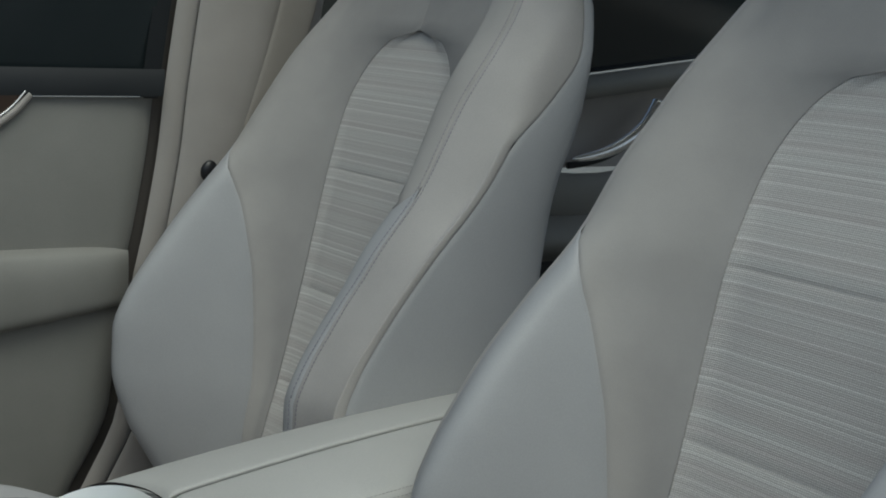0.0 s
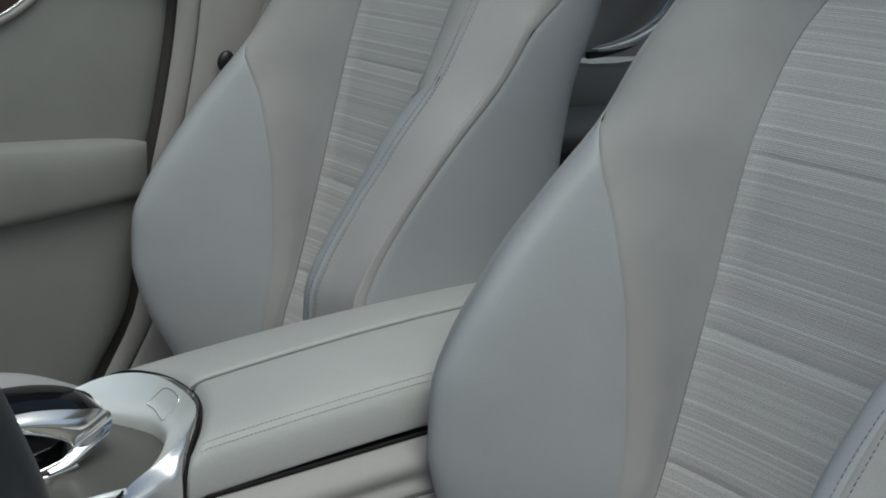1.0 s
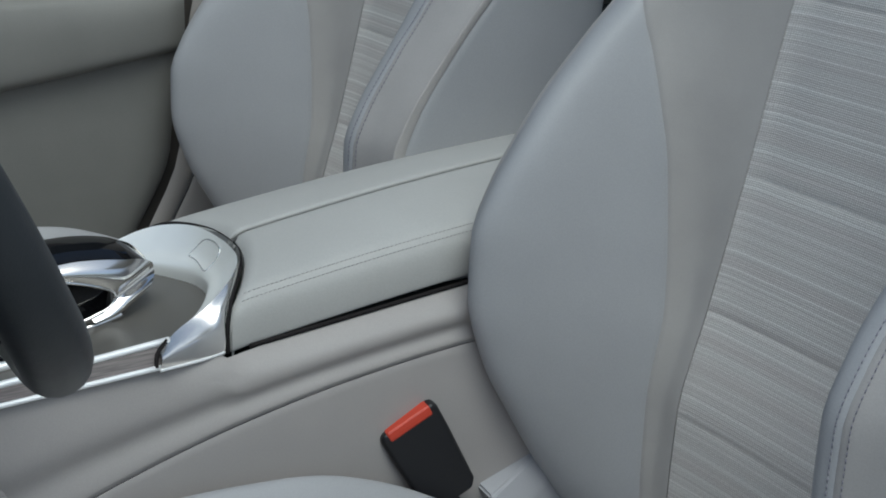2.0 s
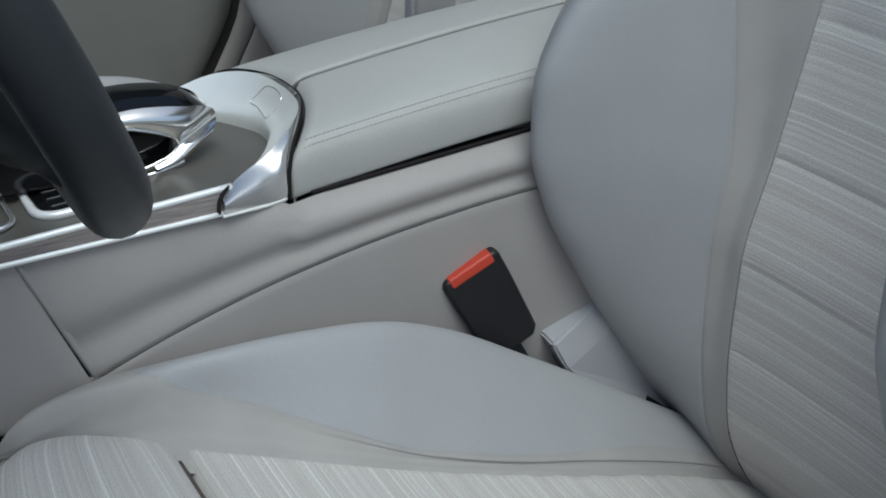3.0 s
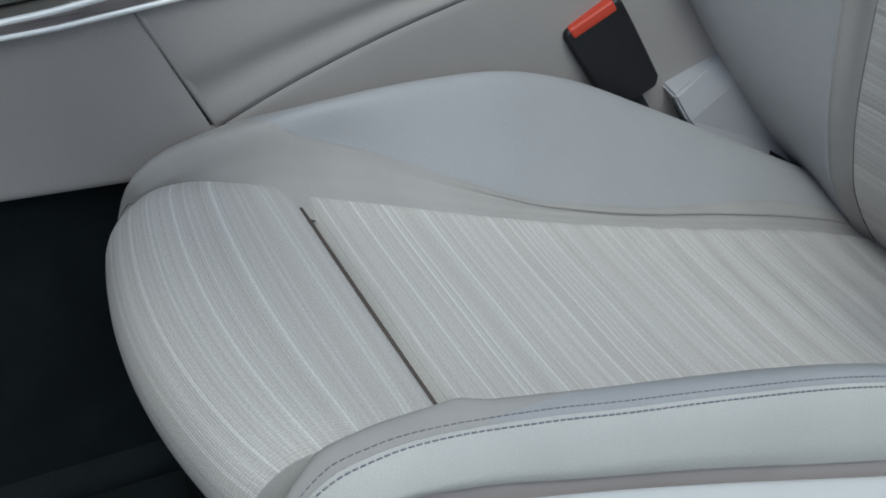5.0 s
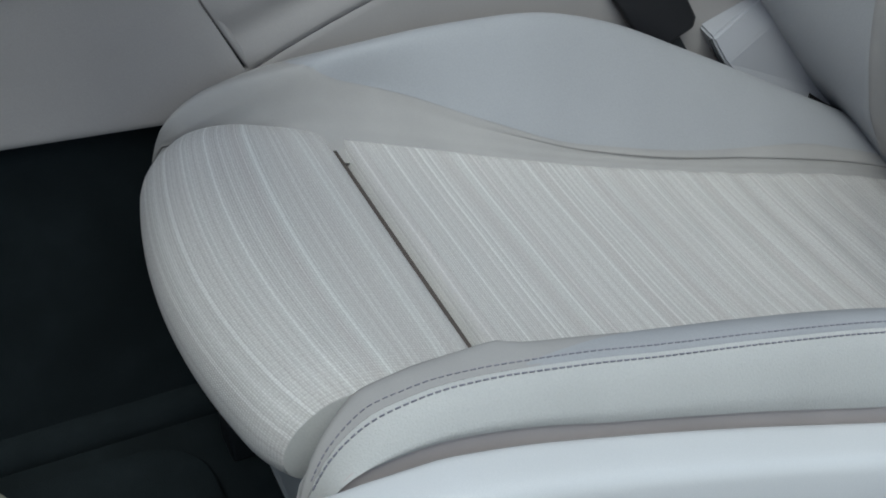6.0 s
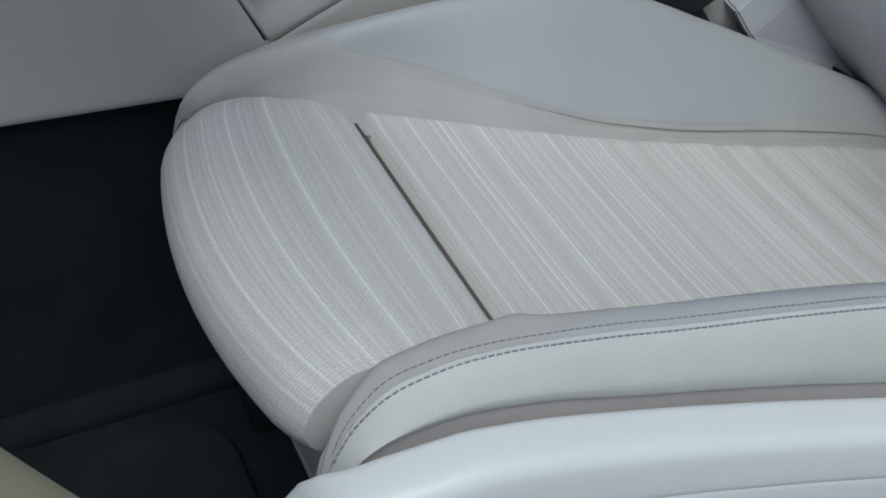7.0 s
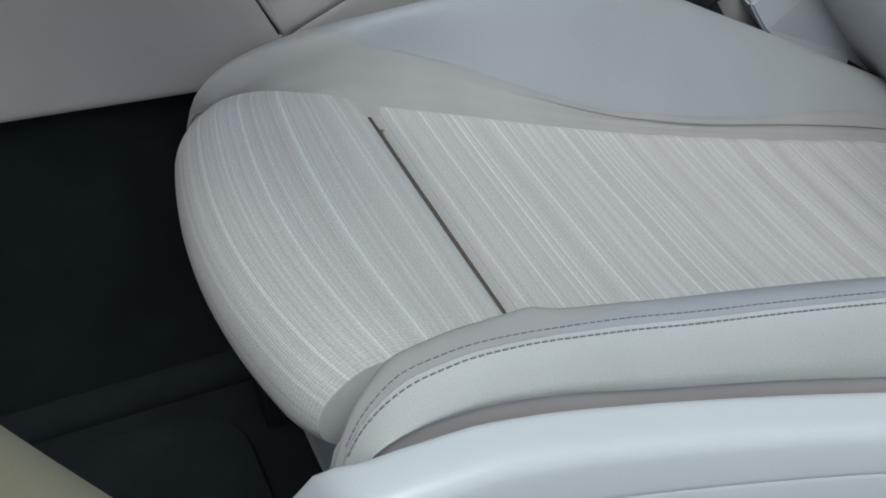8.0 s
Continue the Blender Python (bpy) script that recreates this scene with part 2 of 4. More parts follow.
def smooth_line(pts, n=40, closed=False):
    pts = [np.array(p, float) for p in pts]
    if closed:
        k = len(pts)
        ext = [pts[-1]] + pts + pts[:2]
        u = np.linspace(1, k + 1, n, endpoint=False)
        return through_points(u, ext)
    return through_points(np.linspace(0, len(pts) - 1, n), pts)


def prism(name, outline, depth, mat, parent=None, m=None, bevel=0.004, seg=3, label=""):
    """A rounded slab: a flat outline (x, y) drawn out by depth along z, then placed by m."""
    bm = bmesh.new()
    face = bm.faces.new([bm.verts.new((x, y, 0)) for x, y in outline])
    r = bmesh.ops.extrude_face_region(bm, geom=[face])
    bmesh.ops.translate(bm, verts=[v for v in r["geom"] if isinstance(v, bmesh.types.BMVert)], vec=(0, 0, depth))
    bmesh.ops.recalc_face_normals(bm, faces=bm.faces)
    if bevel:
        sharp = [e for e in bm.edges if len(e.link_faces) == 2 and e.calc_face_angle() > 0.6]
        bmesh.ops.bevel(bm, geom=sharp, offset=bevel, segments=seg, profile=0.5, affect="EDGES", clamp_overlap=True)
    if m is not None:
        bmesh.ops.transform(bm, matrix=m, verts=bm.verts)
    ob = part(name, bm, mat, parent, label)
    md = ob.modifiers.new("shade", "WEIGHTED_NORMAL")
    md.keep_sharp = False
    return ob


def block(name, x0, x1, y0, y1, z0, z1, mat, parent=None, bevel=0.004, label=""):
    return prism(name, [(x0, y0), (x1, y0), (x1, y1), (x0, y1)], z1 - z0, mat, parent, Matrix.Translation((0, 0, z0)), bevel, 3, label)


def rounded(x0, x1, y0, y1, r, n=6):
    out = []
    for cx, cy, a in ((x1 - r, y1 - r, 0), (x0 + r, y1 - r, 90), (x0 + r, y0 + r, 180), (x1 - r, y0 + r, 270)):
        for k in range(n + 1):
            t = radians(a + 90 * k / n)
            out.append((cx + r * math.cos(t), cy + r * math.sin(t)))
    return out


# ---- the front seat, in its own place: x from its middle, y forward, z up from the floor ----
SEAT_X, SEAT_GAP = 0.02, 0.74

b_yi = curve([.05, .11, .16, .21, .29, .38, .48, .60, .757, .83, .90, .95, 1.0, 1.06], [-.33, -.28, -.247, -.228, -.220, -.223, -.248, -.277, -.312, -.332, -.357, -.374, -.392, -.415])
b_sil = curve([.05, .09, .19, .30, .36, .42, .49, .54, .58, .65, .71, .775, .83, .895, .97, 1.02, 1.06], [-.34, -.305, -.224, -.152, -.118, -.088, -.071, -.072, -.086, -.131, -.179, -.236, -.271, -.312, -.370, -.402, -.425])
b_sx = curve([.05, .45, .50, .60, .69, .745, .80, .88, 1.06], [.150, .150, .155, .170, .185, .191, .184, .168, .15])
b_cx = curve([.05, .60, .745, .88, 1.06], [.203, .203, .217, .207, .203])
b_ox = curve([.05, .60, .745, .88, 1.06], [.241, .241, .245, .241, .241])
b_sd = curve([.05, .21, .30, .40, .50, .60, .68, .745, .80, .88, .97, 1.06], [.006, .008, .012, .018, .028, .043, .055, .056, .046, .028, .014, .008])
b_wide = curve([.05, .12, .25, .80, .90, .97, 1.01, 1.04, 1.06], [.90, .96, 1.0, 1.0, .97, .90, .81, .68, .50])
b_side = curve([.05, .20, .40, .543, .63, .715, .803, .88, .93, 1.06], [-.30, -.21, -.13, -.123, -.158, -.216, -.297, -.382, -.422, -.45])
b_back = curve([.05, .20, .50, .68, .77, .856, .944, 1.0, 1.06], [-.334, -.334, -.360, -.377, -.393, -.427, -.447, -.457, -.455])
b_slim = curve([.05, .30, .42, .60, .66, .71, .77, .82, .88, 1.06], [.5, .8, 1, 1, .84, .52, .28, .12, 0, 0])
b_lean_in = curve([.05, .70, .757, .83, .90, .95, 1.0, 1.06], [0, 0, .001, .011, .017, .017, .014, .010])
b_lean_out = curve([.05, .65, .71, .775, .83, .895, .97, 1.02, 1.06], [0, .001, .007, .013, .012, .019, .018, .014, .011])
TIP = 0.775


def b_in(z):
    """Half the width of the striped panel, which ends in an arch."""
    k = np.clip((z - .80) / .140, 0, 1)
    return .118 * (1 - k ** 2.6) ** (1 / 2.2) + 1e-4


def back_point(u, z, side, slim=0.0, lean=0.0):
    """A point of the backrest's skin. slim: how much flatter the lip of the bolster on the driver's side is; lean: 1 for the seat that leans further back at its top."""
    w, yi, ys = b_wide(z), b_yi(z) - lean * b_lean_in(z), b_sil(z) - lean * b_lean_out(z)
    cut = slim * b_slim(z) if side < 0 else 0.0 * z
    inn = .022 if side < 0 else 0.0
    one = np.ones_like(z)
    xi = np.minimum(b_in(z), b_sx(z) * w * .9)
    V = lambda x, y: np.stack([side * x, y, z], -1)
    pts = [V(0 * one, yi - .006), V(xi * .55, yi - .005), V(xi, yi), V(b_sx(z) * w, yi + b_sd(z)),
           V((b_cx(z) - inn) * w, ys + .001 + .40 * inn - cut), V((b_ox(z) - .7 * inn) * w, ys + .001 + .2 * inn - cut), V(.268 * w, ys - .032 - .5 * cut),
           V(.276 * w, np.maximum(np.minimum(b_side(z), ys - .055), b_back(z) + .012)), V(.262 * w, b_back(z)), V(.15 * w, b_back(z) - .03), V(0 * one, b_back(z) - .04)]
    return through_points(u, pts)


lip_u = curve([.05, .50, .64, .70, .746, .846, .92, 1.06], [4.55, 4.55, 4.57, 4.72, 4.8, 4.95, 5.05, 5.05])


def edge_u(z, side):
    """Where the front skins of the backrest meet its side."""
    return lip_u(z) if side < 0 else 4.9 + 0 * z


def patch_u_back(z, side):
    """Where the border meets the smooth bolster; above the bolster's tip they both end at the side."""
    return np.where(z > TIP - .003, edge_u(z, side), np.minimum(seam_u(z), edge_u(z, side)))


seam_u = curve([.05, .38, .55, .61, .66, .70, .732, .758, TIP - .003, 1.06], [2.93, 2.93, 2.99, 3.02, 3.09, 3.24, 3.55, 4.3, 4.9, 4.9])


def build_seat(slim, lean, at_x):
    skin = lambda u, z, side: back_point(u, z, side, slim, lean)
    seat = thing("front_seat", "pale grey car seat with striped cloth and leather bolsters", "car seat", "front seats", at=(at_x, 0, 0))
    core = (0, -.33, .55)
    # striped panels of the backrest, parted by cross seams
    levels = [.095, .222, .292, .379, .479, .601, .757, .938]
    for z0, z1 in zip(levels[:-1], levels[1:]):
        top = z1 > .9

        def fn(a, b, z0=z0, z1=z1):
            z = z0 + (z1 - z0) * b
            c = 4 * (a - .5)
            return np.where((c < 0)[..., None], skin(np.abs(c), z, -1), skin(np.abs(c), z, 1))
        sheet("backrest_panel", fn, 26, 14 if top else 8, CLOTH, seat, core, (1, 1, 1, 0 if top else 1), .0008, .003, "striped knitted cloth panel", .0005)
    for side in (1, -1):
        def band(a, b):
            z = .10 + .95 * b
            return skin(2 + a * (patch_u_back(z, side) - 2), z, side)
        sheet("backrest_border", band, 22, 70, NAPPED, seat, core, (0, 1, 0, 0), .0016, .0022, "warm grey napped leather border")

        def bol(a, b):
            z = .10 + (TIP - .10) * b
            u = patch_u_back(z, side)
            return skin(u + a * (edge_u(z, side) - u), z, side)
        sheet("backrest_bolster", bol, 24, 50, LEATHER, seat, core, (1, 1, 0, 0), .0016, .0022, "smooth pale leather side bolster")

        def outer(a, b):
            z = .10 + .95 * b
            return skin(edge_u(z, side) + a * (7 - edge_u(z, side)), z, side)
        flank = sheet("backrest_side", outer, 16, 60, SIDE_LEATHER, seat, core, (1, 1, 0, 0), .0015, .002, "grey leather side")
        rear = lambda a, b: skin(7 + a * 1.6, .10 + .95 * b, side)
        sheet("backrest_shell", rear, 10, 40, LEATHER, seat, core, (1, 0, 0, 0), .0025, .003, "pale rear side panel")
        z = np.linspace(.2, 1.03, 140)
        for off, nm in ((-.09, "inner_stitching"), (.10, "outer_stitching")) if side < 0 else ():
            c = skin(lip_u(z) + off, z, side)
            n = c * [1, 1, 0] - np.array([0, -.3, 0])
            n[:, 2] = 0
            n /= np.linalg.norm(n, axis=1, keepdims=True)
            stitches(nm, c + n * .0007, flank, .0050, .0031, .00045)
    rear2 = lambda a, b: np.where((a < .5)[..., None], skin(8.6 + 1.4 * np.minimum(2 * a, 1), .10 + .95 * b, 1), skin(8.6 + 1.4 * np.minimum(2 - 2 * a, 1), .10 + .95 * b, -1))
    sheet("backrest_rear", rear2, 20, 20, LEATHER, seat, core, (0, 0, 0, 0))

    # cushion
    zi = lambda y: .32 + .32 * (y - .3) - .02 * np.clip((-.1 - y) / .2, 0, 1) ** 2
    wi_in = curve([-.32, -.2, -.05, .07, .16, .24, .30, .33, .36, .39, .43, .458], [.135, .125, .115, .118, .128, .142, .151, .1565, .164, .174, .189, .200])
    cs = curve([-.32, -.22, -.1, 0, .08, .17, .23, .29, .315, .47], [.150, .142, .132, .128, .132, .152, .172, .190, .205, .205])
    zc = curve([-.32, -.25, -.15, -.05, .04, .10, .14, .23, .30, .36, .40, .42, .438, .450, .458], [.12, .165, .225, .284, .333, .354, .361, .369, .370, .368, .363, .357, .346, .330, .312])
    lb = curve([-.32, -.2, .05, .15, .255, .32, .38, .45, .458], [.13, .165, .246, .281, .314, .334, .343, .333, .315])

    zc_near = curve([-.32, -.25, -.15, -.05, .04, .14, .214, .271, .335, .364, .394, .410, .424, .438, .450, .458], [.12, .165, .222, .268, .300, .326, .343, .357, .369, .371, .368, .364, .357, .346, .330, .312])

    def cush(u, y, side):
        wi = (lambda v: wi_in(v) - .014 * np.clip((v - .32) / .10, 0, 1)) if side > 0 else wi_in
        V = lambda x, z: np.stack([side * x, y, z], -1)
        one = np.ones_like(y)
        c = zc(y) if side > 0 else zc_near(y)
        i = np.minimum(np.minimum(zi(y), .322), c - .012)
        rise = i + .006 + (c - i - .006) * np.clip((cs(y) - wi(y)) / .055, 0, 1) ** 1.6
        x2 = np.maximum(np.minimum(cs(y), .178), wi(y) + .006)
        z2 = np.where(cs(y) > .178, np.minimum(rise, c - .001), rise)
        out = through_points(u, [V(0 * one, i - .004), V(wi(y) * .55, i - .004), V(wi(y), i), V(wi(y) * .4 + x2 * .6 + .002, i * .55 + z2 * .45), V(x2, z2),
                                  V(np.maximum(.188, wi(y) + .008), c), V(np.maximum(.213, wi(y) + .014), c - (.009 if side > 0 else .005)), V(.226 * one, (c - .012) * .5 + lb(y) * .5), V(.226 * one, np.minimum(lb(y), c - .010)),
                                  V(.2235 * one, np.minimum(lb(y), c - .010) - .003), V(.2235 * one, np.minimum(lb(y), c - .010) - .07)])
        far = np.clip((np.abs(out[..., 0]) - .15) / .07, 0, 1) ** 2
        out[..., 1] -= (.012 if side < 0 else .054) * far * np.clip((y - .30) / .15, 0, 1)
        return out
    core = (0, .1, .1)

    def ins(a, b):
        y = -.31 + (.3035 + .31) * b
        c = 4 * (a - .5)
        p = np.where((c < 0)[..., None], cush(np.abs(c), y, -1), cush(np.abs(c), y, 1))
        p[..., 2] += .0030 * (1 - (p[..., 0] / .16) ** 2) ** 2 * np.sin(y * 150 + 6 * p[..., 0]) * np.clip((.14 - y) / .18, 0, 1)
        p[..., 2] -= .034 * np.clip((y - .3015) / .002, 0, 1)
        return p
    # dark filler sheet, its brown giving the depth of the gap its shade
    sheet("gap_shade_sheet", lambda a, b: np.stack([(a - .5) * .35, .24 + .12 * b, zi(.24 + .12 * b) - .036], -1), 10, 10, BROWN, seat, core, (0, 0, 0, 0), label="dark brown sheet painted as shade under the gap")
    sheet("cushion_panel", ins, 26, 60, CLOTH, seat, core, (1, 1, 0, 0), .003, .004, "striped knitted cloth seat panel")
    # brown rod added as the shadow of the crease before the thigh rest
    gx = np.linspace(-.138, .138, 30)
    tube("gap_shade_rod", np.stack([gx, np.full_like(gx, .3052), np.full_like(gx, .3125)], -1), .0021, GAP_SHADE, seat, 8, "dark brown rod painted as shade in the gap")
    patch_far = curve([-.32, -.18, -.04, .05, .125, .186, .24, .27, .302, .318, .330], [4.2, 4.2, 3.97, 3.93, 3.86, 3.88, 3.9, 4.02, 4.25, 4.9, 5.76])
    patch_near = curve([-.32, .06, .14, .212, .24, .275, .298, .312], [4, 4, 4.4, 4.9, 5.15, 5.42, 5.6, 5.76])
    for side in (1, -1):
        patch_u, y_end = (patch_far, .330) if side > 0 else (patch_near, .312)

        def border(a, b):
            y = -.31 + .768 * b
            u0 = 1.6 + .4 * np.clip((y - .305) / .02, 0, 1)
            u1 = np.where(y > y_end, 5.76, patch_u(y))
            u = u0 + a * (np.minimum(u1 + .15, 5.76) - u0)
            p = cush(u, y, side)
            p[..., 2] -= .010 * np.clip((2 - u) / .25, 0, 1) + .0004 * np.clip((u - u1 + .02) / .08, 0, 1) * (y < y_end)
            return p
        sheet("cushion_border", border, 24, 110, NAPPED, seat, core, (0, 0, 0, 0), .0008, .002, "warm grey napped leather border")

        def pad(a, b):
            y = -.31 + (y_end + .309) * b
            return cush(patch_u(y) + a * (5.76 - patch_u(y)), y, side)
        sheet("cushion_bolster", pad, 20, 60, LEATHER, seat, core, (0, 1, 0, 0), .0008, .002, "smooth pale leather thigh bolster", .0003)
        flank = sheet("cushion_side", lambda a, b: cush(5.76 + 2.24 * a, -.31 + .768 * b, side), 14, 90, GRAINED, seat, core, (1, 0, 0, 0), .0003, .002, "grained leather side")
        sheet("cushion_strip", lambda a, b: cush(8 + 2 * a, -.31 + .768 * b, side), 8, 60, STRIP, seat, core, (0, 0, 0, 0), .003, .003, "taupe strip under the leather")
        endcap = lambda a, b: cush(2 + 7 * a, np.full_like(a, .458), side) * np.stack([np.ones_like(a), np.ones_like(a), np.ones_like(a)], -1) - np.stack([0 * a, .0 * b, b * .012], -1)
        sheet("cushion_end", endcap, 20, 4, NAPPED, seat, core, (0, 0, 0, 0))
        y = np.linspace(-.28, .452, 170)
        for off, lift, nm in ((5.58, .0010, "inner_stitching"), (5.89, .0014, "outer_stitching")) if side < 0 else ():
            c = cush(np.full_like(y, off), y, side)
            stitches(nm, c + [side * lift * .3, 0, lift * .4], flank, .0050, .0034, .00045 if off < 5.7 else .0006)

    # near-black rod laid in as the shade between cushion and backrest
    tube("crease_shade", smooth_line([(.219, -.205, .187), (.214, -.220, .176), (.195, -.236, .168), (.160, -.252, .150), (.103, -.292, .112)], 24), np.linspace(.0055, .003, 24), SHADOW_GAP, seat, 8, "dark rod painted as shade in the crease behind the cushion")

    # sliding thigh rest in front of the cushion
    prof = smooth_line([(0, .3085, .270), (0, .3055, .300), (0, .3072, .3165), (0, .317, .3275), (0, .350, .3385), (0, .395, .3505), (0, .435, .352), (0, .462, .341), (0, .476, .322), (0, .477, .300), (0, .466, .284), (0, .44, .278), (0, .39, .274), (0, .33, .270), (0, .309, .2695)], 80)

    def rest(a, b):
        k = np.clip(b, 0, 1) * (len(prof) - 1)
        yy = np.interp(k, np.arange(len(prof)), prof[:, 1])
        zz = np.interp(k, np.arange(len(prof)), prof[:, 2])
        s = 2 * a - 1
        x = .160 * s + .007 * np.clip(s, 0, 1) ** 3 - .008 * np.clip(-s, 0, 1) ** 3
        edge = np.clip((np.abs(s) - .80) / .20, 0, 1) ** 2
        front = np.clip((yy - .33) / .13, 0, 1)
        zz = zz - .007 * edge * (zz - .25) / .09 + .008 * edge * np.clip((.322 - zz) / .04, 0, 1) - .002 * (1 - s * s) * (1 - front)
        yy = yy - (.9 * x * x + .006 * edge) * front
        return np.stack([x, yy, zz], -1)
    rest_skin = sheet("thigh_rest", rest, 34, 60, CLOTH, seat, (0, .40, .30), (0, 0, 0, 0), .002, .003, "striped knitted cloth thigh rest")
    for side in (1, -1):
        def cap(a, b):
            p = rest(np.full_like(a, .5 + side * .5), a)
            mid = np.array([side * .166, .395, .312])
            q = p + (mid - p) * (b[..., None] ** .8)
            q[..., 0] = p[..., 0] + side * .006 * np.sin(b * np.pi / 2) ** .6
            return q
        sheet("thigh_rest_end", cap, 50, 10, ARMREST, rest_skin, (0, .40, .30), (0, 0, 0, 0), .002, .003, "pale end of the thigh rest")

    # plastic trim along both sides, and the base
    zt = curve([-.34, .07, .165, .27, .34, .38, .42, .45, .466, .476], [.10, .247, .281, .315, .334, .340, .340, .335, .321, .296])
    prof2 = [(.232, -.030), (.233, -.006), (.237, .001), (.250, .002), (.264, .000), (.271, -.006), (.2735, -.016), (.2745, -.036), (.2715, -.0385), (.2745, -.041), (.275, -.09), (.272, -.17)]
    for side in (-1,):
        def skirt(a, b):
            y = -.32 + .796 * b
            S = through_points(a * (len(prof2) - 1), [np.array([p[0], 0, p[1]]) for p in prof2])
            x, z = S[..., 0], S[..., 2]
            nose = np.clip((y - .43) / .046, 0, 1) ** 2
            return np.stack([side * (x - .03 * nose), y, zt(y) + z * (1 - .3 * nose)], -1)
        sheet("side_trim", skirt, 66, 70, TRIM, seat, (0, .1, .0), (0, 0, 0, 0), label="pale plastic side trim")
    prism("seat_base", [(-.28, .06), (.405, .06), (.405, .262), (.30, .262), (-.28, .085)], .40, TRIM, seat, Matrix(((0, 0, 1, -.20), (1, 0, 0, 0), (0, 1, 0, 0), (0, 0, 0, 1))), .008, 3, "pale plastic seat base")
    sheet("seat_front", lambda a, b: np.stack([(a - .5) * (.44 - .03 * b), .400 + .035 * b - .5 * ((a - .5) * .4) ** 2, .05 + .225 * b], -1), 12, 12, TRIM, seat, (0, .1, .2), (0, 0, 0, 0), label="pale plastic front of the base")
    for x in (-.18, .18):
        block("seat_rail", x - .02, x + .02, -.30, .42, .0, .10, DARK, seat, .004, "black steel seat rail")
    return seat


build_seat(.023, 1, SEAT_X)
build_seat(.046, 0, SEAT_X + SEAT_GAP)

# ---- centre console ----
MID = SEAT_X + SEAT_GAP / 2


def strip_top(y):
    return .4665 + .0845 * np.clip(.43 - y, -.1, 1) + .10 * np.clip(y - .45, 0, 1) ** 1.2


def strip_low(y):
    return .4595 + .050 * np.clip(.43 - y, -.1, 1) + .10 * np.clip(y - .45, 0, 1) ** 1.2


def low_seam(y):
    return c_low(y)


c_low = curve([-.40, -.073, .05, .158, .262, .342, .41], [.450, .437, .424, .404, .375, .345, .315])


def build_console():
    con = thing("centre_console", "taupe centre console with chrome trim and padded armrest", "console", at=(MID, 0, 0))
    core = (0, .1, .2)
    for side in (-1, 1):
        def upper(a, b):
            y1 = .391 - .049 * (1 - a)
            y = -.42 + (y1 - .002 + .42) * b
            z0 = low_seam(y) + .001
            z1 = np.where(y < .163, .4605 + .105 * (.153 - y), strip_low(y) - .003)
            z = z0 + (z1 - z0) * a
            x = .1285 - .006 * np.exp(-((a - .30) / .16) ** 2) + .006 * (1 - a) + .003 * np.sin(a * np.pi) - .0165 * np.clip((a - .62) / .38, 0, 1) ** 2 * np.clip((.24 - y) / .12, 0, 1)
            return np.stack([side * x, y, z], -1)
        sheet("side_panel", upper, 24, 60, CONSOLE, con, core, (1, 0, 0, 1), .0012, .0016, "taupe upper side panel")

        def lower(a, b):
            y = -.42 + .80 * b
            z = .12 + (low_seam(np.minimum(y, .40)) - .001 - .12) * a
            return np.stack([side * (.135 + 0 * a), y, z], -1)
        sheet("lower_panel", lower, 10, 50, CONSOLE, con, core, (0, 1, 0, 0), .0012, .0016, "taupe lower side panel")

        def fore(a, b):
            y0 = .391 - .062 * (1 - a) + .002
            y = y0 + (1.05 - y0) * b
            z0 = .314 + .09 * np.clip(y - .40, 0, 1)
            z1 = strip_low(y) - .003
            return np.stack([side * (.129 + .008 * (1 - a) ** 1.5), y, z0 + (z1 - z0) * a], -1)
        sheet("front_panel", fore, 14, 40, CONSOLE, con, core, (1, 0, 1, 0), .0015, .002, "taupe front side panel")
        y = np.linspace(.210, 1.0, 60)
        lowp = np.stack([side * np.full_like(y, .1325), y, strip_low(y)], -1)
        topp = np.stack([side * np.full_like(y, .1165), y, strip_top(y)], -1)
        tube("lower_chrome_line", lowp[1:], .0023, BRIGHT, con, 8, "thin chrome line")
        tube("upper_chrome_line", topp, .0032, BRIGHT, con, 8, "thin chrome line")

        def veneer(a, b):
            yy = .208 + .792 * b
            lo = np.stack([np.full_like(yy, .1315), yy, strip_low(yy)], -1)
            hi = np.stack([np.full_like(yy, .1165), yy, strip_top(yy)], -1)
            q = lo + (hi - lo) * a[..., None]
            q[..., 0] *= side
            return q
        sheet("veneer_strip", veneer, 4, 30, WOOD, con, core, (0, 0, 0, 0), label="dark brown lined veneer strip")
    for side in (-1, 1):
        y = np.linspace(-.41, .352, 50)
        tube("seam_lining", np.stack([np.full_like(y, side * .1300), y, low_seam(y)], -1), .0026, CONSOLE, con, 8, "taupe lining of the seam")
        k = np.linspace(0, 1, 12)
        tube("seam_lining", np.stack([side * (.1300 - .0035 * k), .334 + .057 * k, .335 + .125 * k], -1), .0034, CONSOLE, con, 8, "taupe lining of the seam")
    for side in (-1, 1):
        tube("tunnel_foot", np.array([(side * .116, y, .004) for y in (-.44, .1, .6, 1.09)]), .022, CARPET, con, 14, "black carpet foot of the tunnel")
    block("tunnel", -.118, .118, -.45, 1.1, .0, .40, CARPET, con, .01, "black carpeted tunnel")
    # deck between the strips
    deck = lambda a, b: np.stack([(a - .5) * np.interp(.13 + .9 * b, [.13, .20, .22], [.15, .20, .232]), .13 + .9 * b, np.where(.13 + .9 * b < .25, .4765 + .0 * a, strip_top(.13 + .9 * b) - .0105 + .006 * (np.abs(a - .5) > .47))], -1)
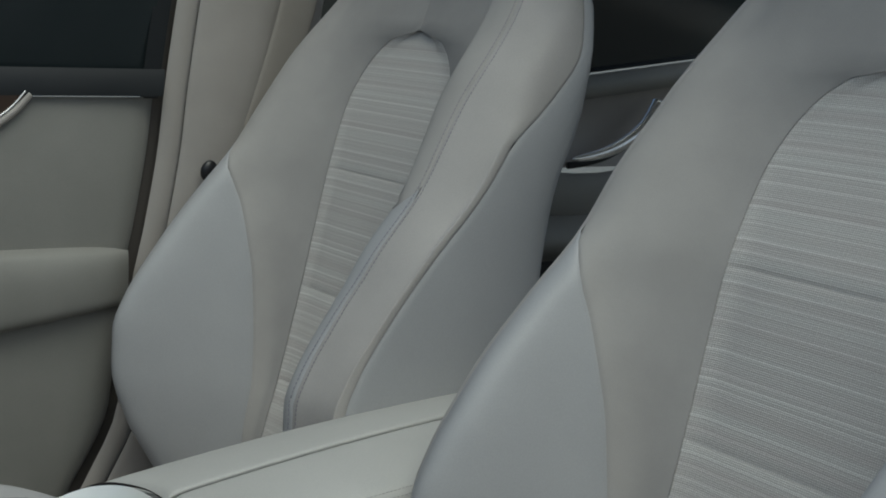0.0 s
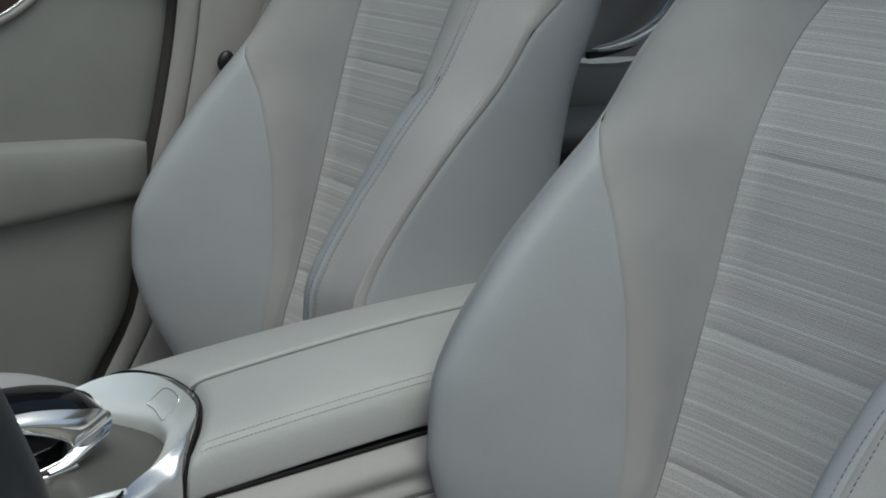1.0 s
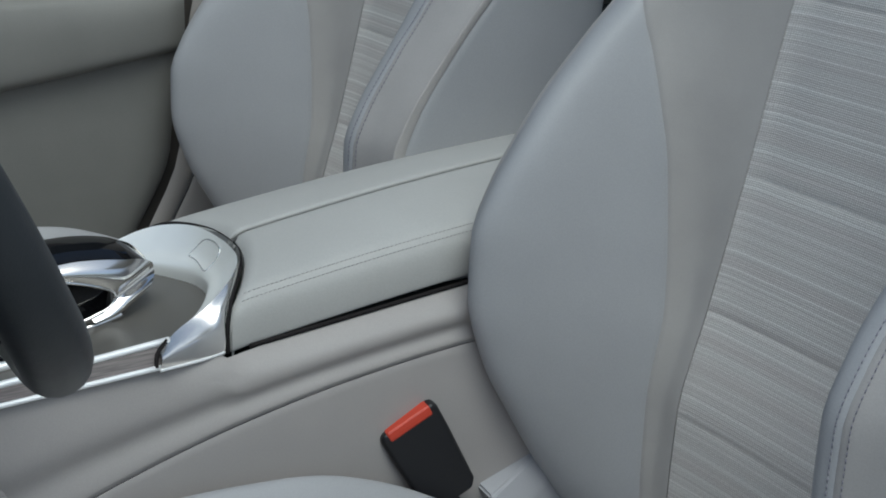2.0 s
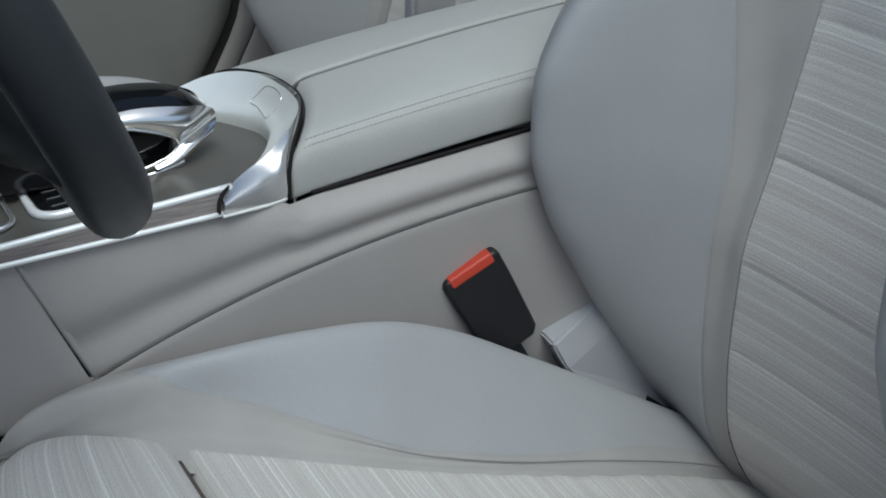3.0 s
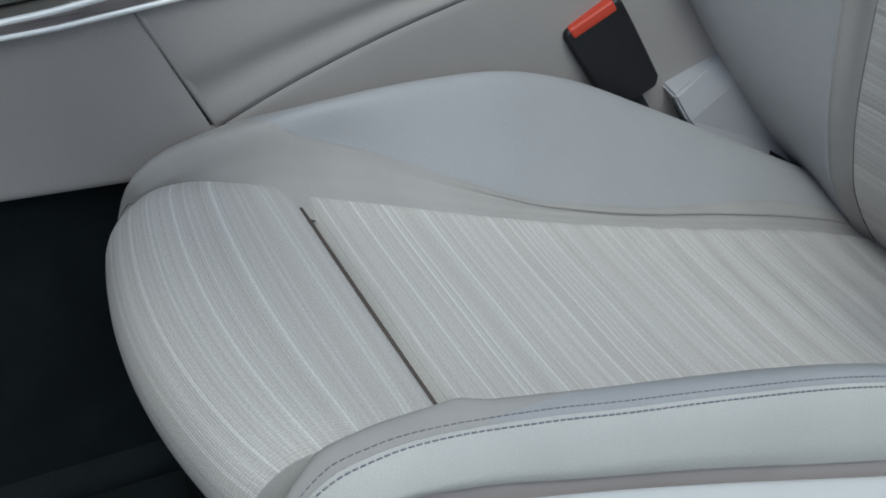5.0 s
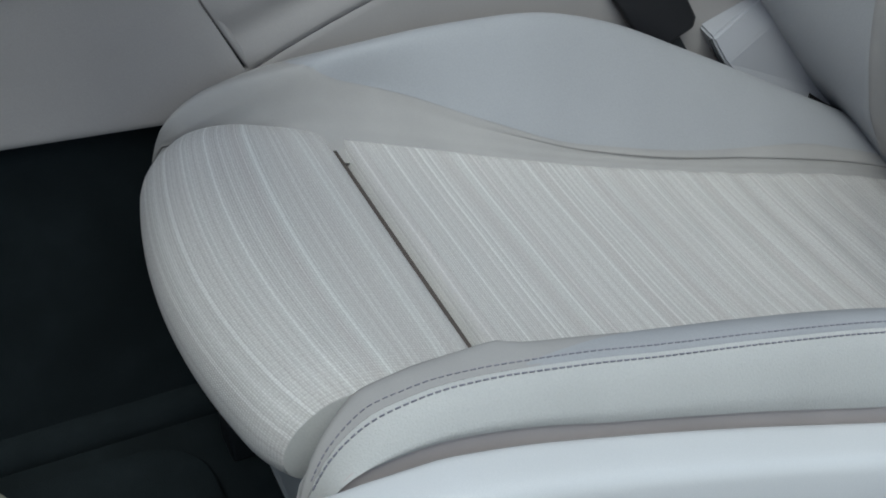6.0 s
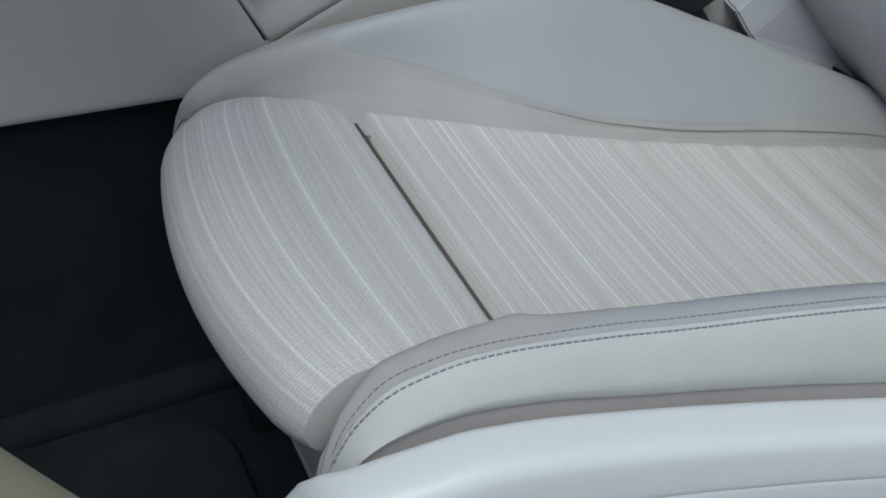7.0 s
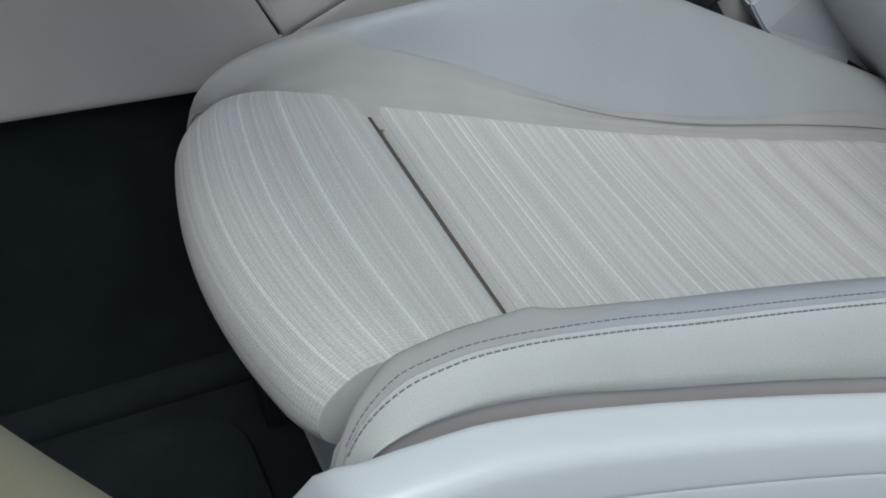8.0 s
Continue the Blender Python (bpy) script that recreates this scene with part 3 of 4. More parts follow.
    sheet("deck", deck, 30, 40, DECK, con, core, (0, 0, 0, 0), label="grey-brown satin deck")

    # satin metal horseshoe at the foot of the armrest: a dish inside, a convex outer face, a leg at each side
    inner = [(-.104, .2085, .480), (-.098, .200, .4805), (-.0905, .190, .481), (-.080, .178, .4825), (-.066, .165, .4845), (-.052, .1545, .486), (-.036, .145, .4875), (-.018, .1365, .4885), (0, .134, .489)]
    ridge = [(-.1250, .2215, .480), (-.114, .206, .4885), (-.107, .189, .495), (-.1035, .176, .5000), (-.0965, .161, .5075), (-.084, .144, .5145), (-.062, .127, .5195), (-.035, .1165, .5205), (0, .112, .5195)]
    outer = [(-.1355, .2251, .469), (-.131, .205, .468), (-.126, .184, .4672), (-.119, .163, .4667), (-.1115, .1585, .4905), (-.096, .146, .504), (-.066, .1265, .513), (-.033, .1135, .516), (0, .1095, .516)]
    swell = [(-.006, 0, .004), (-.007, 0, .004), (-.007, 0, .004), (-.006, .001, .004), (-.003, .001, .002), (-.001, 0, .001), (0, 0, 0), (0, 0, 0), (0, 0, 0)]

    def around(rows, a, v):
        k = (1 - np.abs(2 * a - 1)) * (len(ridge) - 1)
        lines = [through_points(k, [np.array(p, float) for p in r]) for r in rows]
        for L in lines:
            L[..., 0] *= np.where(a < .5, 1.0, -1.0)
        return through_points(v * (len(rows) - 1), lines)
    dish_rows = [[(x, y + .001, .466) for x, y, z in inner], inner, [((p[0] + q[0]) / 2, (p[1] + q[1]) / 2, (p[2] + q[2]) / 2 - .0035) for p, q in zip(inner, ridge)], ridge]
    mid = [tuple((p[i] + q[i]) / 2 + s[i] for i in range(3)) for p, q, s in zip(ridge, outer, swell)]
    face_rows = [ridge, mid, outer, [(x * .93, y - .002, z - .006) for x, y, z in outer]]
    # same metal as the leg, but coloured whiter as if reflecting sky
    sheet("chrome_surround", lambda a, b: around(dish_rows, a, b), 80, 30, SURROUND, con, (0, .26, .40), (0, 0, 0, 0), label="satin silver horseshoe surround")
    leg = sheet("surround_leg", lambda a, b: around(face_rows, a, b), 80, 24, SATIN, con, (0, .26, .44), (0, 0, 0, 0), label="satin silver outer face of the surround")
    for side in (-1, 1):
        tube("leg_lip", smooth_line([(-side * x, y, z - .0006) for x, y, z in outer[:4]], 20), .0014, BRIGHT, leg, 8, "bright lower lip of the leg")
        # the shade at the leg's front end, put in as a dark rod
        tube("leg_gap_shade", smooth_line([(side * .1335, .2275, .470), (side * .1265, .2240, .479), (side * .117, .2125, .4862)], 12), .0019, SHADOW_GAP, con, 6, "dark rod painted as shade before the leg")
    key = smooth_line([(u, v, 0) for u, v in [(0.596, 0.605), (0.569, 0.552), (0.513, 0.431), (0.503, 0.636), (0.5, 0.817), (0.526, 0.887), (0.555, 0.868), (0.576, 0.759)]], 48, True)
    tube("button_outline", around(dish_rows, key[:, 0], key[:, 1]), .0007, SATIN, con, 6, "thin outline of a push button", True)

    # padded armrest in two halves
    tilt = lambda y: .105 * (.153 - y)
    for side in (-1, 1):
        def lid(a, b):
            y = .1570 - .56 * b + 0 * a
            pts = [(.108, .4629), (.1115, .4642), (.1115, .485), (.107, .500), (.094, .5125), (.062, .522), (.030, .5265), (.010, .5275), (.0035, .5255), (.002, .519)]
            k = a * (len(pts) - 1)
            P = through_points(k, [np.array([p[0], 0, p[1]]) for p in pts])
            nose = np.exp(-(b * .56 / .007))
            x = P[..., 0] * 1.0
            z = P[..., 2] + tilt(y) - .004 * nose + .006 * np.sin(np.clip(b * .56 / .45, 0, 1) * np.pi)
            return np.stack([side * x, y - .050 * (1 - (x / .1115) ** 2) * (1 - b), z], -1)
        cover = sheet("armrest_lid", lid, 50, 40, ARMREST, con, (0, -.05, .47), (0, 1, 1, 0), .004, .004, "padded pale leather armrest half")
        front = lambda a, b: lid(a, 0 * b) * np.stack([1 + 0 * b, 1 + 0 * b, 1 - b], -1) + np.stack([0 * a, -.004 + 0 * b, .462 * b - .003], -1)
        sheet("armrest_front", front, 30, 4, ARMREST, con, (0, -.05, .47), (0, 0, 0, 0))
        b = np.linspace(.02, .8, 90)
        for k, nm in ((.40, "upper_stitching"), (.355, "lower_stitching")):
            c = lid(np.full_like(b, k), b)
            stitches(nm, c + [side * .0002, 0, .0003], cover, .0042, .0027, .0003, "pale grey stitching", PALE_THREAD)
        # dark rod that paints the shade below the armrest's edge
        gap = np.stack([np.full_like(b, side * .112), .1485 - .56 * b, .4625 + tilt(.1485 - .56 * b)], -1)
        tube("armrest_gap_shade", gap, .0022, SHADOW_GAP, con, 6, "dark rod painted as shade under the armrest")
    # dark rod that paints the shade between armrest and surround
    g = smooth_line([(-.1135, .1575, .462), (-.113, .1570, .486), (-.104, .1500, .504), (-.080, .133, .5165), (-.04, .1135, .5215), (0, .108, .5215), (.04, .1135, .5215), (.08, .133, .5165), (.104, .150, .504), (.113, .157, .486)], 60)
    tube("front_gap_shade", g, np.interp(np.abs(g[:, 0]), [.03, .09], [.0006, .0018]), SHADOW_GAP, con, 6, "dark rod painted as shade before the armrest")
    return con


console = build_console()


def build_controller():
    """Palm rest with a touch pad: black top, chrome loop below."""
    c = thing("touchpad_controller", "black touchpad palm rest with chrome sides on the console", "controller", at=(MID, 0, 0))

    top_z = curve([.182, .187, .197, .21, .2336, .2585, .29, .39], [.509, .5135, .523, .5325, .5385, .540, .5385, .531])
    edge_z = curve([.182, .187, .1947, .2208, .2555, .2891, .39], [.5085, .5115, .521, .5290, .5335, .533, .526])
    half = curve([.182, .184, .188, .195, .206, .22, .25, .39], [.001, .007, .014, .022, .028, .031, .032, .031])

    def pad(a, b):
        y = .182 + .208 * b ** 1.6
        s = 2 * a - 1
        return np.stack([s * half(y), y, edge_z(y) + .001 + (top_z(y) - edge_z(y)) * (1 - np.abs(s) ** 2.4)], -1)
    sheet("touch_surface", pad, 30, 34, GLOSS, c, (0, .29, .40), (0, 0, 0, 0), label="gloss black touch surface")
    out_edge = [(-.030, .33, .5305), (-.030, .2891, .5329), (-.031, .2555, .5339), (-.030, .2208, .5297), (-.025, .1947, .5231), (-.010, .1835, .5095), (-.023, .1905, .5005), (-.031, .2088, .4896), (-.0345, .2232, .4811), (-.036, .243, .4762)]
    in_edge = [(-.034, .33, .5215), (-.035, .2824, .5198), (-.036, .2612, .5156), (-.036, .242, .5094), (-.0355, .2306, .5035), (-.0355, .2275, .4979), (-.0355, .2290, .4945), (-.0365, .2333, .4904), (-.037, .240, .4868), (-.037, .2517, .4831)]
    for side in (-1, 1):
        def band(a, b):
            rows = [through_points(a * (len(r) - 1), [np.array(p) for p in r]) for r in (out_edge, in_edge)]
            q = rows[0] + (rows[1] - rows[0]) * b[..., None]
            q[..., 0] -= .006 * np.sin(b * np.pi) * np.clip(np.abs(a - .55) / .12, .25, 1)
            q[..., 0] *= -side
            return q
        loop = sheet("chrome_band", band, 70, 16, CHROME, c, (0, .26, .51), (0, 0, 0, 0), label="polished chrome band with a pointed end")
        rim = smooth_line([(-side * x, y, z) for x, y, z in in_edge], 60)
        tube("window_edge", rim, .0013, CHROME, loop, 8, "bright edge of the side opening")
        low = smooth_line([(side * .0345, .2232, .4811), (side * .0365, .2464, .4755), (side * .037, .275, .473), (side * .036, .33, .472)], 30)
        tube("lower_chrome_band", low, np.interp(np.linspace(0, 1, 30), [0, .3, 1], [.0035, .0026, .0022]), CHROME, c, 12, "polished chrome lower loop")
        arm = smooth_line([(side * .037, .2400, .4868), (side * .038, .2643, .4802), (side * .037, .31, .477)], 20)
        tube("cross_bar", arm, .0017, CHROME, c, 8, "thin chrome bar")
    block("stem", -.022, .022, .225, .39, .468, .520, GLOSS, c, .008, "gloss black stem")
    return c


build_controller()


def build_switches():
    s = thing("console_switch", "gloss black switch panel with a bright bezel on the deck", "switch", at=(MID, 0, 0))
    ring = np.array([(x, y, .4675 - .085 * (y - .32)) for x, y in rounded(-.067, .067, .268, .3575, .020)])
    tube("bezel", ring, np.where(ring[:, 0] < -.045, .0042, .0026), BRIGHT, s, 8, "bright bezel", True)
    prism("panel", rounded(-.064, .064, .271, .3545, .018), .006, GLOSS, s, pose(0, 0, .4635 + .0272, -4.9), .002, 2, "gloss black panel")
    for x in (-.046, -.030, -.014, .002, .018):
        prism("key", rounded(x - .006, x + .006, .326, .346, .003), .004, GLOSS, s, pose(0, 0, .4668 + .0272, -4.9), .0012, 2, "small raised black key")
    roller = smooth_line([(-.052, .305, .4715), (-.020, .305, .473), (.02, .305, .473), (.05, .305, .4715)], 14)
    tube("roller", roller, .0055, SATIN, s, 12, "ribbed silver roller")
    t = thing("storage_lid", "grey-green roller lid edged with a silver line", "storage lid", at=(MID, 0, 0))
    loop = [(x, y) for x, y in rounded(-.067, .072, .3755, .64, .016)]
    tube("silver_line", np.array([(x, y, strip_top(np.array(y)) - .0075) for x, y in loop]), .0026, SATIN, t, 8, "silver edging line", True)
    prism("lid", rounded(-.065, .070, .3775, .638, .015), .003, LID, t, Matrix.Translation((0, 0, .4555)), .001)
    tube("grip", np.array([(-.034, .400, .4625), (.010, .3995, .4625), (.050, .399, .4625)]), .0036, SATIN, t, 8, "bright grip bar")


build_switches()


# ---- seat belt buckles ----
def build_buckle():
    k = thing("belt_buckle", "black seat belt buckle with a red release button", "seat belt buckle", at=(.258, -.004, .375))
    out = [(-.027, -.088), (-.021, -.096), (.021, -.096), (.027, -.088), (.0300, -.03), (.0305, -.004), (.0275, .002), (-.0275, .002), (-.0305, -.004), (-.0300, -.03)]
    m = Matrix(((0, .10, -1, 0), (-1, .0, 0, 0), (0, 1, 0, 0), (0, 0, 0, 1)))
    lean = pose(0, 0, 0, -28, 0, -6)
    shift = Matrix.Translation((.012, 0, 0))
    prism("housing", out, .024, BLACK, k, lean @ shift @ m, .004, 3, "black plastic housing")
    prism("release_button", [(-.0235, -.0080), (.0235, -.0080), (.0235, .0030), (-.0235, .0030)], .019, RED, k, lean @ Matrix.Translation((.0062, 0, 0)) @ m, .0025, 2, "red release button")
    prism("stalk", [(-.006, -.13), (.006, -.13), (.006, -.09), (-.006, -.09)], .008, DARK, k, lean @ m, .001, 2, "black stalk")
    return k


buckle = build_buckle()


def build_anchor():
    k = thing("seat_hinge_cover", "pale grey plastic hinge cover beside the seat", "hinge cover")
    P = lambda *v: Vector(v)
    bm = bmesh.new()
    A, B, C, D = P(.235, -.088, .281), P(.250, -.150, .306), P(.228, -.100, .256), P(.243, -.165, .282)
    E, F = P(.215, -.190, .150), P(.250, -.260, .170)
    inn = Vector((.045, .006, .012))
    front = [bm.verts.new(v) for v in (A, B, D, C, E, F)]
    back = [bm.verts.new(v.co + inn) for v in front]
    a, b, d, c, e, f = front
    a2, b2, d2, c2, e2, f2 = back
    for q in ((a, b, d, c), (c, d, f, e), (a2, c2, d2, b2), (c2, e2, f2, d2), (a, a2, b2, b), (a, c, c2, a2), (c, e, e2, c2), (b, b2, d2, d), (d, d2, f2, f), (e, f, f2, e2)):
        bm.faces.new(q)
    bmesh.ops.recalc_face_normals(bm, faces=bm.faces)
    bmesh.ops.bevel(bm, geom=[x for x in bm.edges], offset=.0025, segments=3, affect="EDGES", clamp_overlap=True)
    part("cover", bm, HINGE, k, "", False)
    # shadow along the cover's front edge, drawn as a dark rod
    tube("edge_shadow", [A + Vector((-.001, .003, .001)), (A + C) / 2 + Vector((-.003, .005, 0)), C + Vector((-.001, .003, -.001))], .0018, DARK, k, 6, "dark rod painted as shadow along the edge")
    return k


build_anchor()


# ---- steering wheel ----
def build_wheel():
    w = thing("steering_wheel", "dark grey leather steering wheel seen edge on", "steering wheel")
    R, tilt_deg = .172, 25
    up = np.array([0, math.sin(radians(tilt_deg)), math.cos(radians(tilt_deg))])
    bottom = np.array([SEAT_X - .012, .389, .622])
    C = bottom + R * up
    a = np.linspace(0, 2 * np.pi, 72, endpoint=False)
    ring = C + R * (np.cos(a)[:, None] * np.array([1, 0, 0]) + np.sin(a)[:, None] * up)
    tube("rim", ring, .0195, RIM, w, 18, "dark grey leather rim", True)
    n = np.cross([1, 0, 0], up)
    for ang in (0, 180, 270):
        d = math.cos(radians(ang)) * np.array([1, 0, 0]) + math.sin(radians(ang)) * up
        tube("spoke", [C + d * .045 - n * .01, C + d * .10 - n * .004, C + d * (R - .01)], [.016, .013, .010], DARK, w, 10, "black spoke")
    bm = bmesh.new()
    frame_m = Matrix(((1, 0, 0, C[0]), (0, up[1], n[1], C[1] - n[1] * .01), (0, up[2], n[2], C[2] - n[2] * .01), (0, 0, 0, 1)))
    bmesh.ops.create_uvsphere(bm, u_segments=28, v_segments=14, radius=1, matrix=frame_m @ Matrix.Diagonal((.075, .065, .022, 1)))
    part("hub", bm, DARK, w, "black hub cover")
    low = [bottom + up * u - n * v for u, v in ((.008, .0), (.03, .010), (.055, .022), (.09, .032), (.14, .036))]
    tube("lower_spoke", smooth_line(low, 24), np.interp(np.linspace(0, 1, 24), [0, .25, .5, 1], [.017, .016, .022, .045]), DARK, w, 16, "black lower spoke")
    col = C + np.array([0, .14, -.06])
    tube("column", [C - n * .0, col], [.045, .05], DARK, w, 16, "black steering column")
    st = smooth_line([(.10, .560, .690), (.075, .490, .655), (.049, .440, .627)], 12)
    tube("stalk", st, [.008] * 8 + [.009, .0095, .0095, .007], DARK, w, 10, "black column stalk")
    return w


build_wheel()

# ---- the passenger's door, pillar, belt and rear door ----
d_edge = curve([.05, .20, .278, .41, .437, .571, .656, .77, .83, .97, 1.3], [.08, .0, -.037, -.096, -.098, -.113, -.131, -.150, -.156, -.175, -.23])


def build_far_door():
    d = thing("passenger_door", "closed passenger door with beige panel and padded armrest", "car door")
    core = (1.3, .3, .5)

    def panel(a, b):
        z = .56 + (.832 - .56) * a
        y0 = d_edge(z)
        y = y0 + (1.15 - y0) * b
        return np.stack([1.075 + .012 * np.exp(-b * 60) - .006 * np.sin(a * np.pi) * np.minimum(b * 12, 1), y, z], -1)
    sheet("upper_panel", panel, 16, 40, DOOR, d, core, (0, 0, 1, 0), .006, .006, "beige padded upper panel")

    def low(a, b):
        z = .06 + (.58 - .06) * a
        y0 = d_edge(z)
        y = y0 + (1.15 - y0) * b
        return np.stack([1.055 + .015 * np.exp(-b * 50) + .03 * (1 - a), y, z], -1)
    sheet("lower_panel", low, 24, 40, DOOR, d, core, (0, 0, 1, 0), .006, .006, "beige lower panel")

    arm = [(1.075, .632), (1.058, .635), (1.038, .628), (1.029, .612), (1.030, .582), (1.036, .560), (1.055, .551)]

    def armrest(a, b):
        y = -.112 + 1.0 * b
        k = a * (len(arm) - 1)
        P = through_points(k, [np.array([p[0], 0, p[1]]) for p in arm])
        end = np.exp(-b * 1.0 / .030)
        x = P[..., 0] + (1.07 - P[..., 0]) * end * .9
        drop = -.14 * np.clip(y + .1, 0, .4)
        return np.stack([x, y, P[..., 2] + np.where(a > .35, drop * np.clip((a - .35) / .3, 0, 1), 0) - .012 * end * (1 - a)], -1)
    sheet("armrest", armrest, 40, 50, DOOR, d, (1.1, .3, .59), (0, 0, 0, 0), label="padded beige armrest")

    def upper_trim(a, b):
        z = .834 + .036 * a
        y0 = d_edge(z) - .002
        return np.stack([1.066 + .008 * a ** 2, y0 + (1.15 - y0) * b, z], -1)
    sheet("upper_trim", upper_trim, 8, 20, DARK, d, core, (0, 0, 0, 0), label="black soft top trim")
    sheet("window_frame", lambda a, b: np.stack([1.08 + 0 * a, d_edge(.83 + .45 * b) + .025 * a, .83 + .45 * b], -1), 4, 20, DARK, d, core, (0, 0, 0, 0), label="black window frame")
    sheet("window_pane", lambda a, b: np.stack([1.092 - .05 * a, d_edge(.85 + .43 * a) + .02 + (1.15 - d_edge(.85 + .43 * a)) * b, .85 + .43 * a], -1), 6, 6, TINT, d, core, (0, 0, 0, 0), label="dark window pane")
    sw = smooth_line([(1.071, .022, .836), (1.069, .045, .812), (1.068, .085, .788), (1.067, .16, .765), (1.067, .30, .75)], 40)
    moulding = tube("swept_moulding", sw, .006, PILLAR, d, 10, "beige swept moulding")
    tube("bright_line", sw + [-.004, .006, .004], .0015, SATIN, moulding, 6, "thin bright line")
    sheet("veneer_inlay", lambda a, b: np.stack([1.066 + 0 * a, np.interp(a, np.linspace(0, 1, 40), sw[:, 1]) + .004, np.interp(a, np.linspace(0, 1, 40), sw[:, 2]) + (.834 - np.interp(a, np.linspace(0, 1, 40), sw[:, 2])) * b], -1), 20, 6, BROWN, d, core, (0, 0, 0, 0), label="dark brown veneer inlay")
    return d


build_far_door()


def build_pillar():
    p = thing("pillar_trim", "beige plastic trim of the middle pillar", "pillar trim", kind="structure")
    core = (1.3, -.2, .6)
    lean = lambda z: d_edge(z)
    sheet("door_seal", lambda a, b: np.stack([1.098 + 0 * a, lean(.05 + 1.2 * b) - .070 * a + .004, .05 + 1.2 * b], -1), 4, 30, SEAL, p, core, (0, 0, 0, 0), label="black rubber door seal")
    sheet("front_lip", lambda a, b: np.stack([1.085 - .004 * np.sin(a * np.pi), lean(.05 + 1.2 * b) - .010 - .034 * a, .05 + 1.2 * b], -1), 10, 40, PILLAR, p, core, (1, 1, 0, 0), .0012, .003, "pale front lip")
    sheet("pillar_cover", lambda a, b: np.stack([1.078 - .018 * np.sin(a * np.pi) ** .7 + .02 * a, lean(.05 + 1.2 * b) - .040 - .20 * a, .05 + 1.2 * b], -1), 20, 40, PILLAR, p, core, (1, 0, 0, 0), .0012, .003, "beige pillar cover")
    bm = bmesh.new()
    bmesh.ops.create_uvsphere(bm, u_segments=16, v_segments=10, radius=1, matrix=pose(1.055, -.222, .733, 20) @ Matrix.Diagonal((.007, .012, .015, 1)))
    tab = part("belt_stop", bm, BLACK)
    tagged(tab, "black plastic stop button on the belt", "belt stop")
    belt = thing("seat_belt", "tan woven seat belt hanging down the pillar", "seat belt")
    sheet("webbing", lambda a, b: np.stack([1.045 + .006 * a, -.235 - .115 * b - .06 * a - .01 * np.sin(b * 3), .70 + .40 * b], -1), 8, 20, WEBBING, belt, core, (1, 1, 0, 0), .002, .003)


build_pillar()


def build_rear_door():
    d = thing("rear_door", "closed rear door with beige panel and chrome handle", "car door")
    core = (1.5, -1.0, .6)
    Y = lambda b: -.50 - 1.0 * b
    belt_z = lambda y: .868 + .12 * np.clip(-.87 - y, -.4, .5)
    sheet("upper_rail", lambda a, b: np.stack([1.10 - .018 * np.sin(a * np.pi), Y(b), belt_z(Y(b)) - .045 * (1 - a)], -1), 8, 20, DOOR, d, core, (1, 1, 0, 0), .003, .004, "beige top rail")
    sheet("recess", lambda a, b: np.stack([1.125 + .02 * np.sin(a * np.pi), Y(b), .715 + (belt_z(Y(b)) - .045 - .715) * a], -1), 12, 20, PILLAR, d, core, (0, 0, 0, 0), label="shaded handle recess")
    sheet("middle_panel", lambda a, b: np.stack([1.105 - .01 * np.sin(a * np.pi), Y(b), .642 + .078 * a - .012 * np.sin(np.clip((-.80 - Y(b)) / .25, 0, 1) * np.pi)], -1), 8, 20, DOOR, d, core, (1, 1, 0, 0), .004, .004, "beige middle panel")
    sheet("armrest", lambda a, b: np.stack([1.11 - .05 * np.sin(a * np.pi), Y(b), .560 + .082 * a], -1), 10, 20, DOOR, d, core, (0, 1, 0, 0), .004, .004, "beige armrest")
    sheet("lower_panel", lambda a, b: np.stack([1.11 + 0 * a, Y(b), .05 + .51 * a], -1), 8, 8, DARK, d, core, (0, 0, 0, 0), label="dark lower panel")
    sheet("window_pane", lambda a, b: np.stack([1.115 - .05 * a, Y(b), belt_z(Y(b)) + .43 * a], -1), 4, 4, TINT, d, core, (0, 0, 0, 0), label="dark window pane")
    sheet("window_ledge", lambda a, b: np.stack([1.100 + .015 * a, Y(b), belt_z(Y(b)) + .001 + .006 * a], -1), 3, 12, DARK, d, core, (0, 0, 0, 0), label="black window seal")
    hp = smooth_line([(1.093, -.885, .733), (1.088, -.915, .737), (1.084, -.955, .747), (1.082, -.995, .765), (1.082, -1.03, .79), (1.085, -1.06, .825)], 30)
    handle = tube("handle", hp, np.interp(np.linspace(0, 1, 30), [0, .1, .5, 1], [.002, .006, .011, .015]), SATIN, d, 12, "curved chrome handle")
    # the handle's shadow, made as a dark rod that follows it
    tube("handle_shadow_rod", hp + [.012, 0, -.012], .006, DARK, handle, 8, "dark rod painted as the handle's shadow")
    return d


build_rear_door()

